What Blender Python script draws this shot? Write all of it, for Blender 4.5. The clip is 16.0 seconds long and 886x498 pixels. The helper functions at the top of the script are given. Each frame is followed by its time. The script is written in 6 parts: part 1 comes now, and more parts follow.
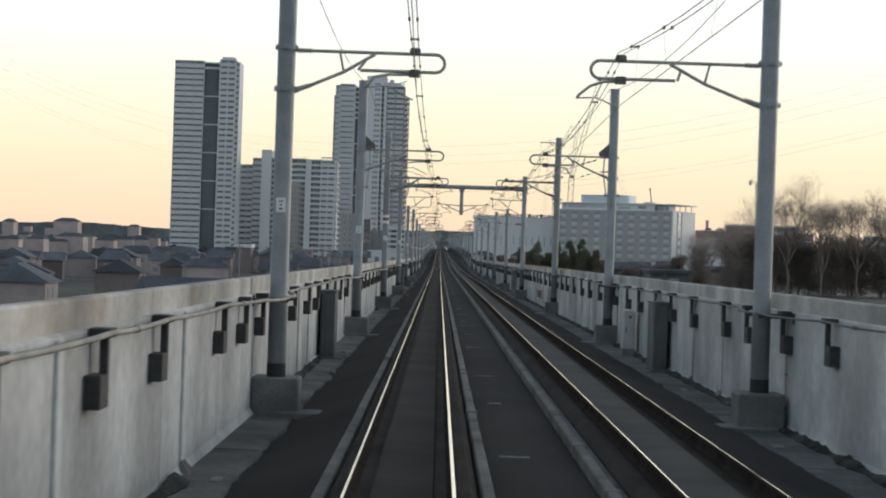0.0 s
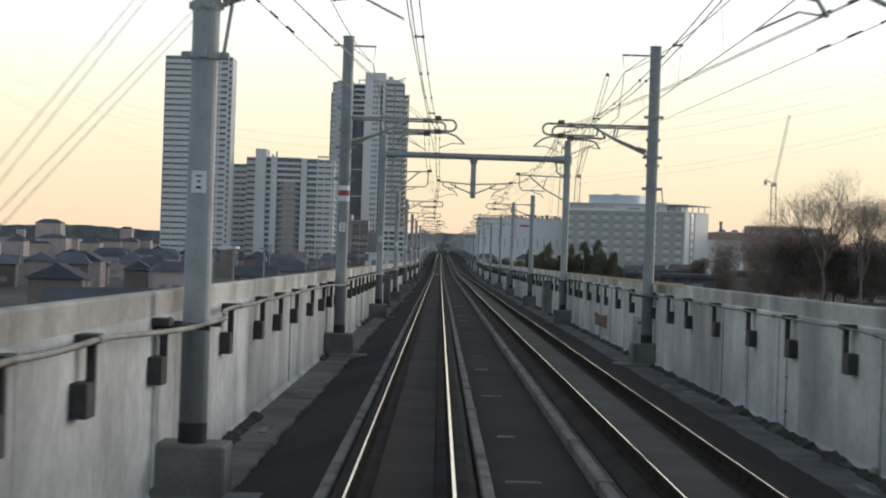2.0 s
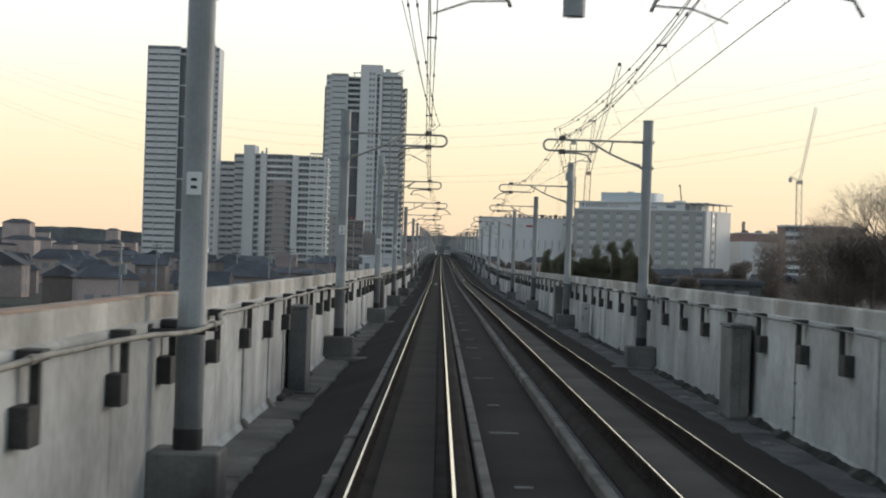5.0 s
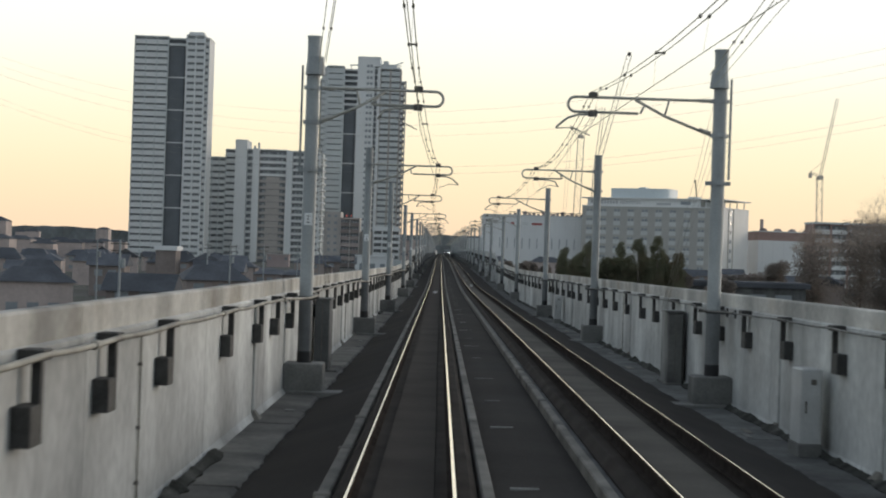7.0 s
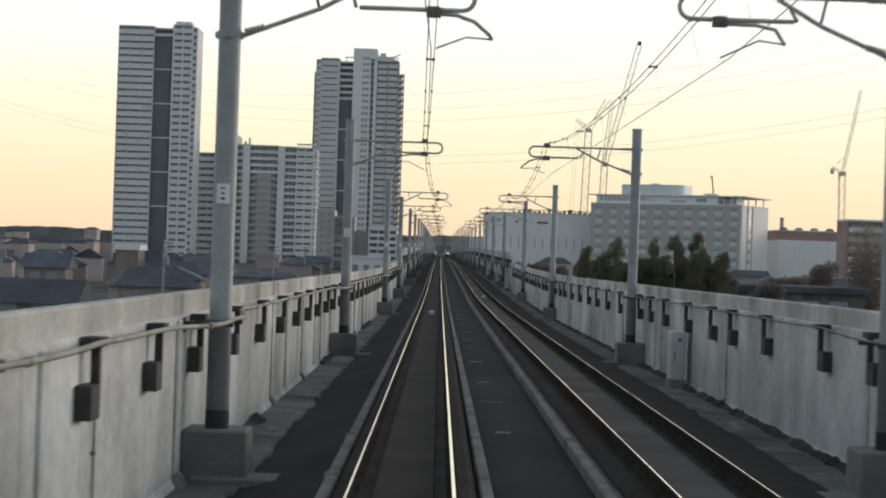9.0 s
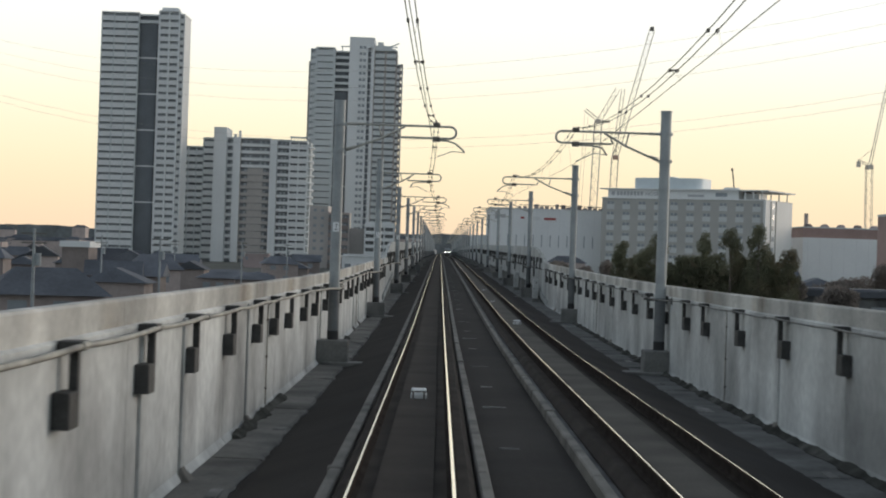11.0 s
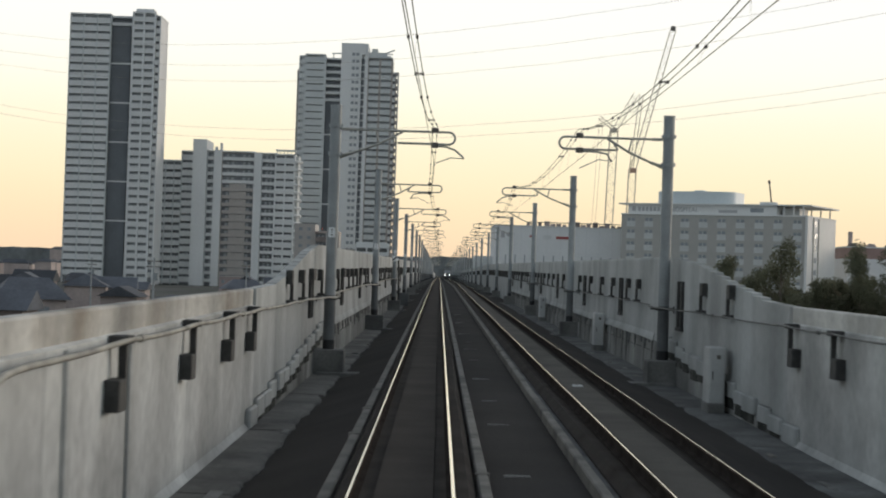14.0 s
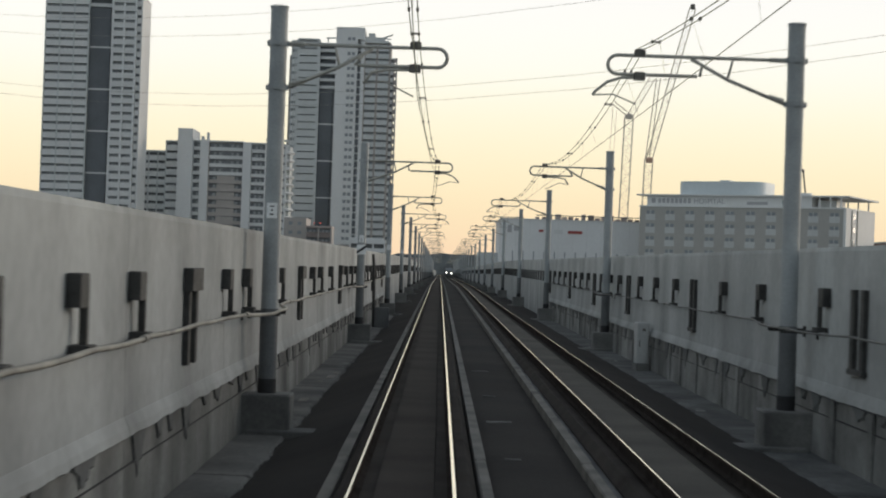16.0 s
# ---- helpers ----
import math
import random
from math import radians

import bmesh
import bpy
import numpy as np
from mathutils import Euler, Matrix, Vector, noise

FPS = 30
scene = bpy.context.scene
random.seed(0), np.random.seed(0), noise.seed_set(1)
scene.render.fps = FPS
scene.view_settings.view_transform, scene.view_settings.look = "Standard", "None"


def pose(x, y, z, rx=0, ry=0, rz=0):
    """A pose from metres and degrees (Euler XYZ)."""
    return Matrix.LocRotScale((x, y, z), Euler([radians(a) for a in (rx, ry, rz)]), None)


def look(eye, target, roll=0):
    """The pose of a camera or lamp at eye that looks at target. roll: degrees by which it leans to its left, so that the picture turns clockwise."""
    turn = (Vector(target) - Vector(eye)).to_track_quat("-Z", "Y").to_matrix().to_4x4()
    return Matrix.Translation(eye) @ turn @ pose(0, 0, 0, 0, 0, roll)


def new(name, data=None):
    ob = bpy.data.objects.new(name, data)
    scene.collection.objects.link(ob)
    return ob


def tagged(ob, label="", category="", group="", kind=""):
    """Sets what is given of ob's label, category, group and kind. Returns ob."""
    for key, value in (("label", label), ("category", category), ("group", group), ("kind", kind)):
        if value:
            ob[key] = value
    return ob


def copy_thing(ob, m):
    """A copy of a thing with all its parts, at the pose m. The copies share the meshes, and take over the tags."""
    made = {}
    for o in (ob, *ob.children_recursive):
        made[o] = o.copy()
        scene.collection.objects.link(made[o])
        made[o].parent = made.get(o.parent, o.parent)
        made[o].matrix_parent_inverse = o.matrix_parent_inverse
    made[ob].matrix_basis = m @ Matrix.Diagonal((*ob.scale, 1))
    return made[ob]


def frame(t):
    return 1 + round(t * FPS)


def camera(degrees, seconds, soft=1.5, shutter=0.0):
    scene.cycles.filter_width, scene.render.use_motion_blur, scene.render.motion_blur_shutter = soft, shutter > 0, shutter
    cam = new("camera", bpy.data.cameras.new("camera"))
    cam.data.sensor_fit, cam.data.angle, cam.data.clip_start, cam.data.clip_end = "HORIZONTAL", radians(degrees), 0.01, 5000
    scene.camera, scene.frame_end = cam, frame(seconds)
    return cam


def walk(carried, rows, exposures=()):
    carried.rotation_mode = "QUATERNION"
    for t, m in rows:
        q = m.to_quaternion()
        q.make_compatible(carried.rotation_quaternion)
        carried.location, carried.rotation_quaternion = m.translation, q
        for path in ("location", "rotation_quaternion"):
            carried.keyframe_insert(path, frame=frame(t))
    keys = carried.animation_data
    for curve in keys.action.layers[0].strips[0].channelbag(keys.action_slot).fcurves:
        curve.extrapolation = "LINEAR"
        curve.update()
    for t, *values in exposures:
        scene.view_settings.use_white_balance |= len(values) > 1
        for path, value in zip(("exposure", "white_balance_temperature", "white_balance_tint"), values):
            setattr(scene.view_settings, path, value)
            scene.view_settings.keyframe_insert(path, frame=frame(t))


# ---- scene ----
# camera: an eye carried in a train on the nearer track, 2.35 m above the rails
EYE_X, EYE_H, ROLL = 0.314, 2.35, 1.93
# gradient of the line: falls to a sag, climbs to a crest, then runs level
GRADE_DOWN, GRADE_UP, SAG, SAG_LEN, CREST, CREST_LEN = -0.00498, 0.00498, 343.5, 60.0, 630.0, 80.0


def ease(u):
    u = min(max(u, 0.0), 1.0)
    return u * u * (3 - 2 * u)


def grade(y):
    up = ease((y - SAG + SAG_LEN / 2) / SAG_LEN)
    flat = ease((y - CREST + CREST_LEN / 2) / CREST_LEN)
    return (GRADE_DOWN + (GRADE_UP - GRADE_DOWN) * up) * (1 - flat)


STATIONS = np.arange(-100.0, 2600.0, 1.0)
GRADES = np.array([grade(s) for s in STATIONS])
LEVELS = np.concatenate([[0.0], np.cumsum((GRADES[1:] + GRADES[:-1]) / 2)])
LEVELS -= np.interp(0.0, STATIONS, LEVELS)


def zt(y):
    """Height of the rail tops at y."""
    return float(np.interp(y, STATIONS, LEVELS))


cam = camera(27.52, 16.0, soft=2.0, shutter=0.2)
# seconds, metres along the line, pitch, yaw
ROWS = [
    (0.0, 0.00, -0.094, -0.116),
    (0.5, 12.11, -0.002, -0.060),
    (1.0, 24.28, -0.010, -0.065),
    (1.5, 36.50, -0.030, -0.061),
    (2.0, 48.80, -0.002, -0.090),
    (2.5, 61.15, -0.026, -0.068),
    (3.0, 73.58, 0.036, -0.119),
    (3.5, 86.07, 0.026, -0.107),
    (4.0, 98.63, 0.064, -0.092),
    (4.5, 111.26, 0.093, -0.091),
    (5.0, 123.97, 0.093, -0.091),
    (5.5, 136.76, 0.093, -0.091),
    (6.0, 149.62, 0.093, -0.091),
    (6.5, 162.56, 0.111, -0.128),
    (7.0, 175.58, 0.092, -0.079),
    (7.5, 188.69, 0.055, -0.119),
    (8.0, 201.88, 0.099, -0.077),
    (8.5, 215.16, 0.144, -0.105),
    (9.0, 228.53, 0.124, -0.097),
    (9.5, 241.99, 0.093, -0.091),
    (10.0, 255.54, 0.093, -0.091),
    (10.5, 269.19, 0.093, -0.091),
    (11.0, 282.93, 0.093, -0.091),
    (11.5, 296.78, 0.121, -0.079),
    (12.0, 310.72, 0.156, -0.067),
    (12.5, 324.77, 0.188, -0.031),
    (13.0, 338.92, 0.211, -0.118),
    (13.5, 353.17, 0.581, -0.070),
    (14.0, 367.54, 0.836, -0.101),
    (14.5, 382.01, 0.750, -0.082),
    (15.0, 396.59, 0.793, -0.073),
    (15.5, 411.29, 0.809, -0.086),
    (16.0, 426.11, 0.749, -0.078),
]
walk(cam, [(t, pose(EYE_X, y, zt(y) + EYE_H, 90 + pitch, 0, yaw) @ pose(0, 0, 0, 0, 0, ROLL)) for t, y, pitch, yaw in ROWS],
     exposures=[(0.0, 0.02, 6230, 10), (3.5, 0.02, 6320, 10), (6.5, 0.02, 6500, 10), (12.5, 0.02, 6450, 10), (14.5, -0.05, 6650, 10), (16.0, -0.08, 6650, 10)])

# ---------------------------------------------------------------- sky and light
world = bpy.data.worlds.new("dusk_sky")
scene.world = world
world.use_nodes = True
wn, wl = world.node_tree.nodes, world.node_tree.links
wn.clear()
out = wn.new("ShaderNodeOutputWorld")
back = wn.new("ShaderNodeBackground")
coord = wn.new("ShaderNodeTexCoord")
sep = wn.new("ShaderNodeSeparateXYZ")
wl.new(coord.outputs["Generated"], sep.inputs[0])


def sky_ramp(stops):
    r = wn.new("ShaderNodeValToRGB")
    r.color_ramp.interpolation = "B_SPLINE"
    els = r.color_ramp.elements
    while len(els) < len(stops):
        els.new(0.5)
    for e, (p, c) in zip(els, stops):
        e.position, e.color = p, (*c, 1)
    wl.new(sep.outputs["Z"], r.inputs[0])
    return r


# afterglow ahead, blue dusk behind
glow = sky_ramp([(0.0, (0.96, 0.69, 0.48)), (0.022, (0.97, 0.76, 0.505)), (0.05, (0.99, 0.865, 0.58)), (0.085, (1.0, 0.955, 0.74)),
                 (0.115, (1.0, 1.0, 0.92)), (0.16, (1.0, 1.0, 1.0)), (0.32, (0.70, 0.76, 0.78)), (0.6, (0.27, 0.32, 0.38)), (1.0, (0.17, 0.205, 0.255))])
dusk = sky_ramp([(0.0, (0.62, 0.68, 0.70)), (0.1, (0.66, 0.735, 0.76)), (0.3, (0.44, 0.515, 0.565)), (0.6, (0.24, 0.285, 0.345)), (1.0, (0.17, 0.205, 0.255))])
turn = wn.new("ShaderNodeMapRange")
turn.inputs["From Min"].default_value, turn.inputs["From Max"].default_value = -0.6, 0.62
turn.interpolation_type = "SMOOTHSTEP"
aim = wn.new("ShaderNodeVectorMath")
aim.operation = "DOT_PRODUCT"
aim.inputs[1].default_value = (0.62, 0.78, 0.0)
wl.new(coord.outputs["Generated"], aim.inputs[0])
wl.new(aim.outputs["Value"], turn.inputs["Value"])
mix = wn.new("ShaderNodeMix")
mix.data_type = "RGBA"
wl.new(turn.outputs[0], mix.inputs[0])
wl.new(dusk.outputs[0], mix.inputs[6])
wl.new(glow.outputs[0], mix.inputs[7])
wl.new(mix.outputs[2], back.inputs[0])
back.inputs[1].default_value = 1.06
wl.new(back.outputs[0], out.inputs[0])

# the last of the sun, low ahead and wide behind thin cloud
sun = new("sun", bpy.data.lights.new("sun", "SUN"))
sun.data.energy, sun.data.angle, sun.data.color = 1.05, radians(20), (1.0, 0.87, 0.74)
sun.matrix_world = look((0, 0, 0), (-0.9, -0.75, -0.2))


# ---------------------------------------------------------------- materials
def material(name, base, rough=0.8, metal=0.0, vary=0.25, scale=1.0, fine=40.0, bump=0.3, tint=None, streak=0.0, per_object=0.0, dirt=None, spec=0.5):
    """A surface with variation at two scales, fine relief and, at will, vertical streaks or a tint in large stains."""
    m = bpy.data.materials.new(name)
    m.use_nodes = True
    n, l = m.node_tree.nodes, m.node_tree.links
    b = n["Principled BSDF"]
    b.inputs["Roughness"].default_value, b.inputs["Metallic"].default_value = rough, metal
    b.inputs["Specular IOR Level"].default_value = spec
    tc = n.new("ShaderNodeTexCoord")
    geo = n.new("ShaderNodeNewGeometry")
    big = n.new("ShaderNodeTexNoise")
    big.inputs["Scale"].default_value, big.inputs["Detail"].default_value = scale, 6
    l.new(geo.outputs["Position"], big.inputs["Vector"])
    small = n.new("ShaderNodeTexNoise")
    small.inputs["Scale"].default_value, small.inputs["Detail"].default_value = fine, 4
    l.new(geo.outputs["Position"], small.inputs["Vector"])
    ramp = n.new("ShaderNodeMapRange")
    ramp.inputs["From Min"].default_value, ramp.inputs["From Max"].default_value = 0.3, 0.7
    ramp.inputs["To Min"].default_value, ramp.inputs["To Max"].default_value = 1 - vary, 1 + vary
    l.new(big.outputs["Fac"], ramp.inputs["Value"])
    fin = n.new("ShaderNodeMapRange")
    fin.inputs["From Min"].default_value, fin.inputs["From Max"].default_value = 0.3, 0.7
    fin.inputs["To Min"].default_value, fin.inputs["To Max"].default_value = 1 - vary * 0.5, 1 + vary * 0.5
    l.new(small.outputs["Fac"], fin.inputs["Value"])
    mul = n.new("ShaderNodeMath")
    mul.operation = "MULTIPLY"
    l.new(ramp.outputs[0], mul.inputs[0])
    l.new(fin.outputs[0], mul.inputs[1])
    last = mul.outputs[0]
    if streak:
        mp = n.new("ShaderNodeMapping")
        mp.inputs["Scale"].default_value = (0.42, 0.42, 0.11)
        l.new(geo.outputs["Position"], mp.inputs[0])
        st = n.new("ShaderNodeTexNoise")
        st.inputs["Scale"].default_value, st.inputs["Detail"].default_value, st.inputs["Roughness"].default_value = 1.0, 3.5, 0.5
        l.new(mp.outputs[0], st.inputs["Vector"])
        sr = n.new("ShaderNodeMapRange")
        sr.inputs["From Min"].default_value, sr.inputs["From Max"].default_value = 0.38, 0.66
        sr.inputs["To Min"].default_value, sr.inputs["To Max"].default_value = 1 + streak * 0.35, 1 - streak
        l.new(st.outputs["Fac"], sr.inputs["Value"])
        m2 = n.new("ShaderNodeMath")
        m2.operation = "MULTIPLY"
        l.new(last, m2.inputs[0])
        l.new(sr.outputs[0], m2.inputs[1])
        last = m2.outputs[0]
    if per_object:
        oi = n.new("ShaderNodeObjectInfo")
        pr = n.new("ShaderNodeMapRange")
        pr.inputs["To Min"].default_value, pr.inputs["To Max"].default_value = 1 - per_object, 1 + per_object
        l.new(oi.outputs["Random"], pr.inputs["Value"])
        m3 = n.new("ShaderNodeMath")
        m3.operation = "MULTIPLY"
        l.new(last, m3.inputs[0])
        l.new(pr.outputs[0], m3.inputs[1])
        last = m3.outputs[0]
    col = n.new("ShaderNodeMix")
    col.data_type, col.blend_type = "RGBA", "MULTIPLY"
    col.inputs[0].default_value = 1.0
    col.inputs[6].default_value = (*base, 1)
    if tint:
        tn = n.new("ShaderNodeTexNoise")
        tn.inputs["Scale"].default_value, tn.inputs["Detail"].default_value = scale * 0.6 + 0.05, 5
        l.new(geo.outputs["Position"], tn.inputs["Vector"])
        tr = n.new("ShaderNodeMapRange")
        tr.inputs["From Min"].default_value, tr.inputs["From Max"].default_value = 0.5, 0.7
        l.new(tn.outputs["Fac"], tr.inputs["Value"])
        tm = n.new("ShaderNodeMix")
        tm.data_type = "RGBA"
        tm.inputs[6].default_value, tm.inputs[7].default_value = (*base, 1), (*tint, 1)
        l.new(tr.outputs[0], tm.inputs[0])
        l.new(tm.outputs[2], col.inputs[6])
    l.new(last, col.inputs[7])
    l.new(col.outputs[2], b.inputs["Base Color"])
    if bump:
        bp = n.new("ShaderNodeBump")
        bp.inputs["Strength"].default_value, bp.inputs["Distance"].default_value = bump, 0.02
        l.new(small.outputs["Fac"], bp.inputs["Height"])
        l.new(bp.outputs[0], b.inputs["Normal"])
    return m


M_WALL = material("parapet_concrete", (0.60, 0.608, 0.588), 0.9, scale=0.45, fine=5, vary=0.24, streak=0.24, tint=(0.40, 0.40, 0.385), per_object=0.10)
M_COPING = material("coping_concrete", (0.55, 0.54, 0.505), 0.9, scale=0.5, fine=8, vary=0.25, streak=0.4, tint=(0.33, 0.295, 0.245), per_object=0.07)
M_PLINTH = material("plinth_concrete", (0.27, 0.27, 0.255), 0.9, scale=0.8, fine=10, vary=0.25, streak=0.5, tint=(0.13, 0.13, 0.125), per_object=0.1)
M_LEDGE = material("walkway_concrete", (0.148, 0.143, 0.132), 0.9, scale=0.6, fine=9, vary=0.4, tint=(0.060, 0.060, 0.057), per_object=0.08)
M_LEDGE_DARK = material("sooty_walkway_concrete", (0.115, 0.119, 0.117), 0.9, scale=0.8, fine=9, vary=0.45, tint=(0.058, 0.059, 0.060), per_object=0.1)
M_MORTAR = material("ragged_mortar", (0.20, 0.20, 0.19), 0.9, scale=1.1, fine=12, vary=0.45, tint=(0.040, 0.040, 0.038))
# colours wall-foot dirt and the painted shade below the ramp steps
M_SOOT_SHADE = material("soot_moss_dirt_and_shade", (0.052, 0.053, 0.048), 0.95, scale=1.5, fine=12, vary=0.5, bump=0.6, tint=(0.12, 0.12, 0.11), spec=0.1)
M_OCHRE = material("ochre_coping_strip", (0.50, 0.385, 0.21), 0.8, scale=0.8, fine=20, vary=0.2, tint=(0.42, 0.33, 0.20))
M_SALMON = material("salmon_coping_strip", (0.42, 0.30, 0.23), 0.8, scale=0.8, fine=20, vary=0.25, tint=(0.40, 0.36, 0.30))
M_KERB = material("kerb_concrete", (0.21, 0.197, 0.174), 0.9, scale=1.2, fine=18, vary=0.25, tint=(0.105, 0.098, 0.088), per_object=0.12)
M_BASE = material("foundation_concrete", (0.20, 0.20, 0.19), 0.9, scale=1.0, fine=14, vary=0.25, tint=(0.11, 0.11, 0.105), per_object=0.12)
M_FLOOR = material("dark_deck_mortar", (0.049, 0.045, 0.042), 0.95, scale=0.25, fine=12, vary=0.2, bump=0.1, tint=(0.040, 0.038, 0.037), spec=0.08)
M_BED = material("rust_dusted_track_bed", (0.055, 0.047, 0.041), 0.95, scale=0.6, fine=20, vary=0.22, bump=0.15, tint=(0.042, 0.035, 0.031), spec=0.12)
M_BED_SIDE = material("dark_bed_shoulder", (0.052, 0.045, 0.040), 0.95, scale=1.0, fine=20, vary=0.3, bump=0.15, tint=(0.046, 0.037, 0.032), spec=0.12)
M_BED_FAR = material("grey_track_bed", (0.118, 0.108, 0.094), 0.95, scale=0.6, fine=20, vary=0.2, bump=0.15, tint=(0.088, 0.080, 0.070), spec=0.15)
# gold tint in the base colour paints the warm sky's reflection
M_RAILTOP = material("polished_rail_steel", (0.95, 0.88, 0.69), 0.20, 1.0, vary=0.08, scale=3, fine=60, bump=0.02)
M_RAILSIDE = material("dull_rail_head", (0.055, 0.044, 0.037), 0.95, 0.0, vary=0.15, scale=3, fine=60, bump=0.0, spec=0.0)
M_RAIL = material("rusty_rail_steel", (0.050, 0.043, 0.039), 0.95, 0.0, vary=0.3, scale=3, fine=60, bump=0.0, spec=0.0)
M_POLE = material("galvanised_steel", (0.335, 0.36, 0.368), 0.55, 0.15, vary=0.14, scale=1.5, fine=20, bump=0.08, streak=0.18, per_object=0.08)
# darker steel colour stands in for shade on the lower masts
M_POLE_LOW = material("shade_dark_mast_steel", (0.150, 0.160, 0.165), 0.6, 0.1, vary=0.2, scale=1.5, fine=20, bump=0.08, streak=0.2)
M_POLE_DARK = material("bitumen_collar", (0.03, 0.03, 0.032), 0.7, vary=0.2, scale=4)
M_ARM = material("cantilever_tube", (0.45, 0.44, 0.40), 0.5, 0.2, vary=0.2, scale=3, fine=30, bump=0.1)
M_CLAMP = material("dark_fittings", (0.15, 0.14, 0.125), 0.6, 0.2, vary=0.25, scale=6)
M_WIRE = material("weathered_copper_wire", (0.40, 0.39, 0.26), 0.55, 0.2, vary=0.2, scale=2, bump=0)
M_BRACKET = material("blackened_steel_bracket", (0.060, 0.060, 0.058), 0.7, 0.3, vary=0.3, scale=5, fine=40)
M_CABLE = material("grey_cable_sheath", (0.36, 0.345, 0.30), 0.7, vary=0.3, scale=1.5, fine=30, tint=(0.20, 0.19, 0.17))
M_CABLE_DARK = material("dark_grey_cable_sheath", (0.17, 0.17, 0.16), 0.7, vary=0.3, scale=1.5, fine=30, tint=(0.10, 0.10, 0.095))
M_SIGN = material("white_enamel", (0.78, 0.80, 0.80), 0.4, vary=0.05, scale=4)
M_INK = material("black_lettering", (0.02, 0.02, 0.022), 0.5, vary=0.05)
M_SIGNTEXT = material("grey_sign_lettering", (0.44, 0.44, 0.45), 0.6, vary=0.05)
M_RED = material("red_band", (0.36, 0.07, 0.06), 0.55, vary=0.15, scale=4)
M_BOX = material("light_grey_cabinet_paint", (0.56, 0.57, 0.56), 0.5, vary=0.12, scale=1.5, fine=20, streak=0.15)
M_BOXDARK = material("weathered_grey_and_deck_shade", (0.13, 0.135, 0.135), 0.8, vary=0.25, scale=1.0, fine=16, streak=0.3)
M_RUST = material("rusty_orange_board", (0.20, 0.105, 0.072), 0.85, vary=0.3, scale=2.5, fine=25, tint=(0.12, 0.07, 0.055))
M_GROUND = material("town_ground", (0.085, 0.085, 0.075), 0.95, vary=0.35, scale=0.03, fine=0.4, bump=0, tint=(0.06, 0.075, 0.045))
M_TOWER = material("tower_grey_tile", (0.59, 0.62, 0.62), 0.7, vary=0.06, scale=0.06, fine=0.8, bump=0)
M_TOWER_LIGHT = material("tower_white_tile", (0.72, 0.735, 0.735), 0.65, vary=0.05, scale=0.05, fine=0.8, bump=0)
# dark base colour carries the shade of the tower recesses
M_TOWER_DARK = material("tower_recess_dark", (0.155, 0.17, 0.185), 0.6, vary=0.12, scale=0.1, fine=1, bump=0)
M_TOWER_BROWN = material("tower_brown_tile", (0.45, 0.42, 0.395), 0.75, vary=0.08, scale=0.06, fine=0.8, bump=0)
M_SLAB = material("balcony_panel", (0.70, 0.71, 0.705), 0.6, vary=0.06, scale=0.1, fine=1, bump=0)
# glass lightened in its base colour to stand in for distance haze
M_PANE = material("window_glass_dark", (0.28, 0.305, 0.325), 0.3, vary=0.12, scale=0.3, fine=2, bump=0)
M_HOSP = material("hospital_taupe_panel", (0.455, 0.445, 0.415), 0.75, vary=0.06, scale=0.08, fine=1, bump=0)
M_HOSPPANEL = material("hospital_grey_panel", (0.60, 0.615, 0.60), 0.65, vary=0.08, scale=0.08, fine=1, bump=0)
M_HOSPWHITE = material("hospital_white_panel", (0.76, 0.765, 0.75), 0.65, vary=0.05, scale=0.08, fine=1, bump=0)
M_HOSPBLUE = material("penthouse_metal", (0.64, 0.70, 0.72), 0.5, 0.0, vary=0.05, scale=0.1, fine=1, bump=0)
M_FACTORY = material("factory_white_cladding", (0.78, 0.79, 0.79), 0.6, vary=0.05, scale=0.06, fine=1, bump=0)
M_BRICK = material("red_brown_cladding", (0.38, 0.265, 0.24), 0.8, vary=0.12, scale=0.1, fine=1, bump=0)
# dark base colour puts the shade of balcony voids into the glass
M_VOID = material("shade_dark_glass", (0.205, 0.22, 0.24), 0.3, vary=0.2, scale=0.35, fine=2, bump=0)
# greyed base colour paints haze over the far balcony doors
M_GLAZING = material("hazed_balcony_door", (0.36, 0.38, 0.39), 0.5, vary=0.14, scale=0.35, fine=2, bump=0)
M_WALL_TALL = material("tall_parapet_concrete", (0.45, 0.465, 0.455), 0.9, scale=0.3, fine=5, vary=0.16, streak=0.22, tint=(0.34, 0.345, 0.335), per_object=0.05)
M_ROOF = material("dark_roof_tile", (0.10, 0.107, 0.122), 0.8, vary=0.25, scale=0.25, fine=3, bump=0.2, per_object=0.4)
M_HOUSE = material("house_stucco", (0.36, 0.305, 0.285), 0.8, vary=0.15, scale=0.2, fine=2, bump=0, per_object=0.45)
M_HOUSE_PINK = material("pinkish_stucco", (0.40, 0.325, 0.315), 0.85, vary=0.1, scale=0.2, fine=2, bump=0)
M_BARK = material("bark", (0.20, 0.165, 0.14), 0.9, vary=0.3, scale=1, fine=8)
M_LEAF = material("evergreen_leaves", (0.205, 0.21, 0.145), 0.9, vary=0.22, scale=0.35, fine=2, bump=0, tint=(0.235, 0.205, 0.145), spec=0.0)
M_HEDGE = material("dark_winter_foliage", (0.27, 0.24, 0.215), 0.9, vary=0.22, scale=0.3, fine=2, bump=0, tint=(0.31, 0.26, 0.235), spec=0.0)
M_TWIG = material("bare_twigs", (0.42, 0.345, 0.29), 0.9, vary=0.3, scale=0.6, fine=4, bump=0)
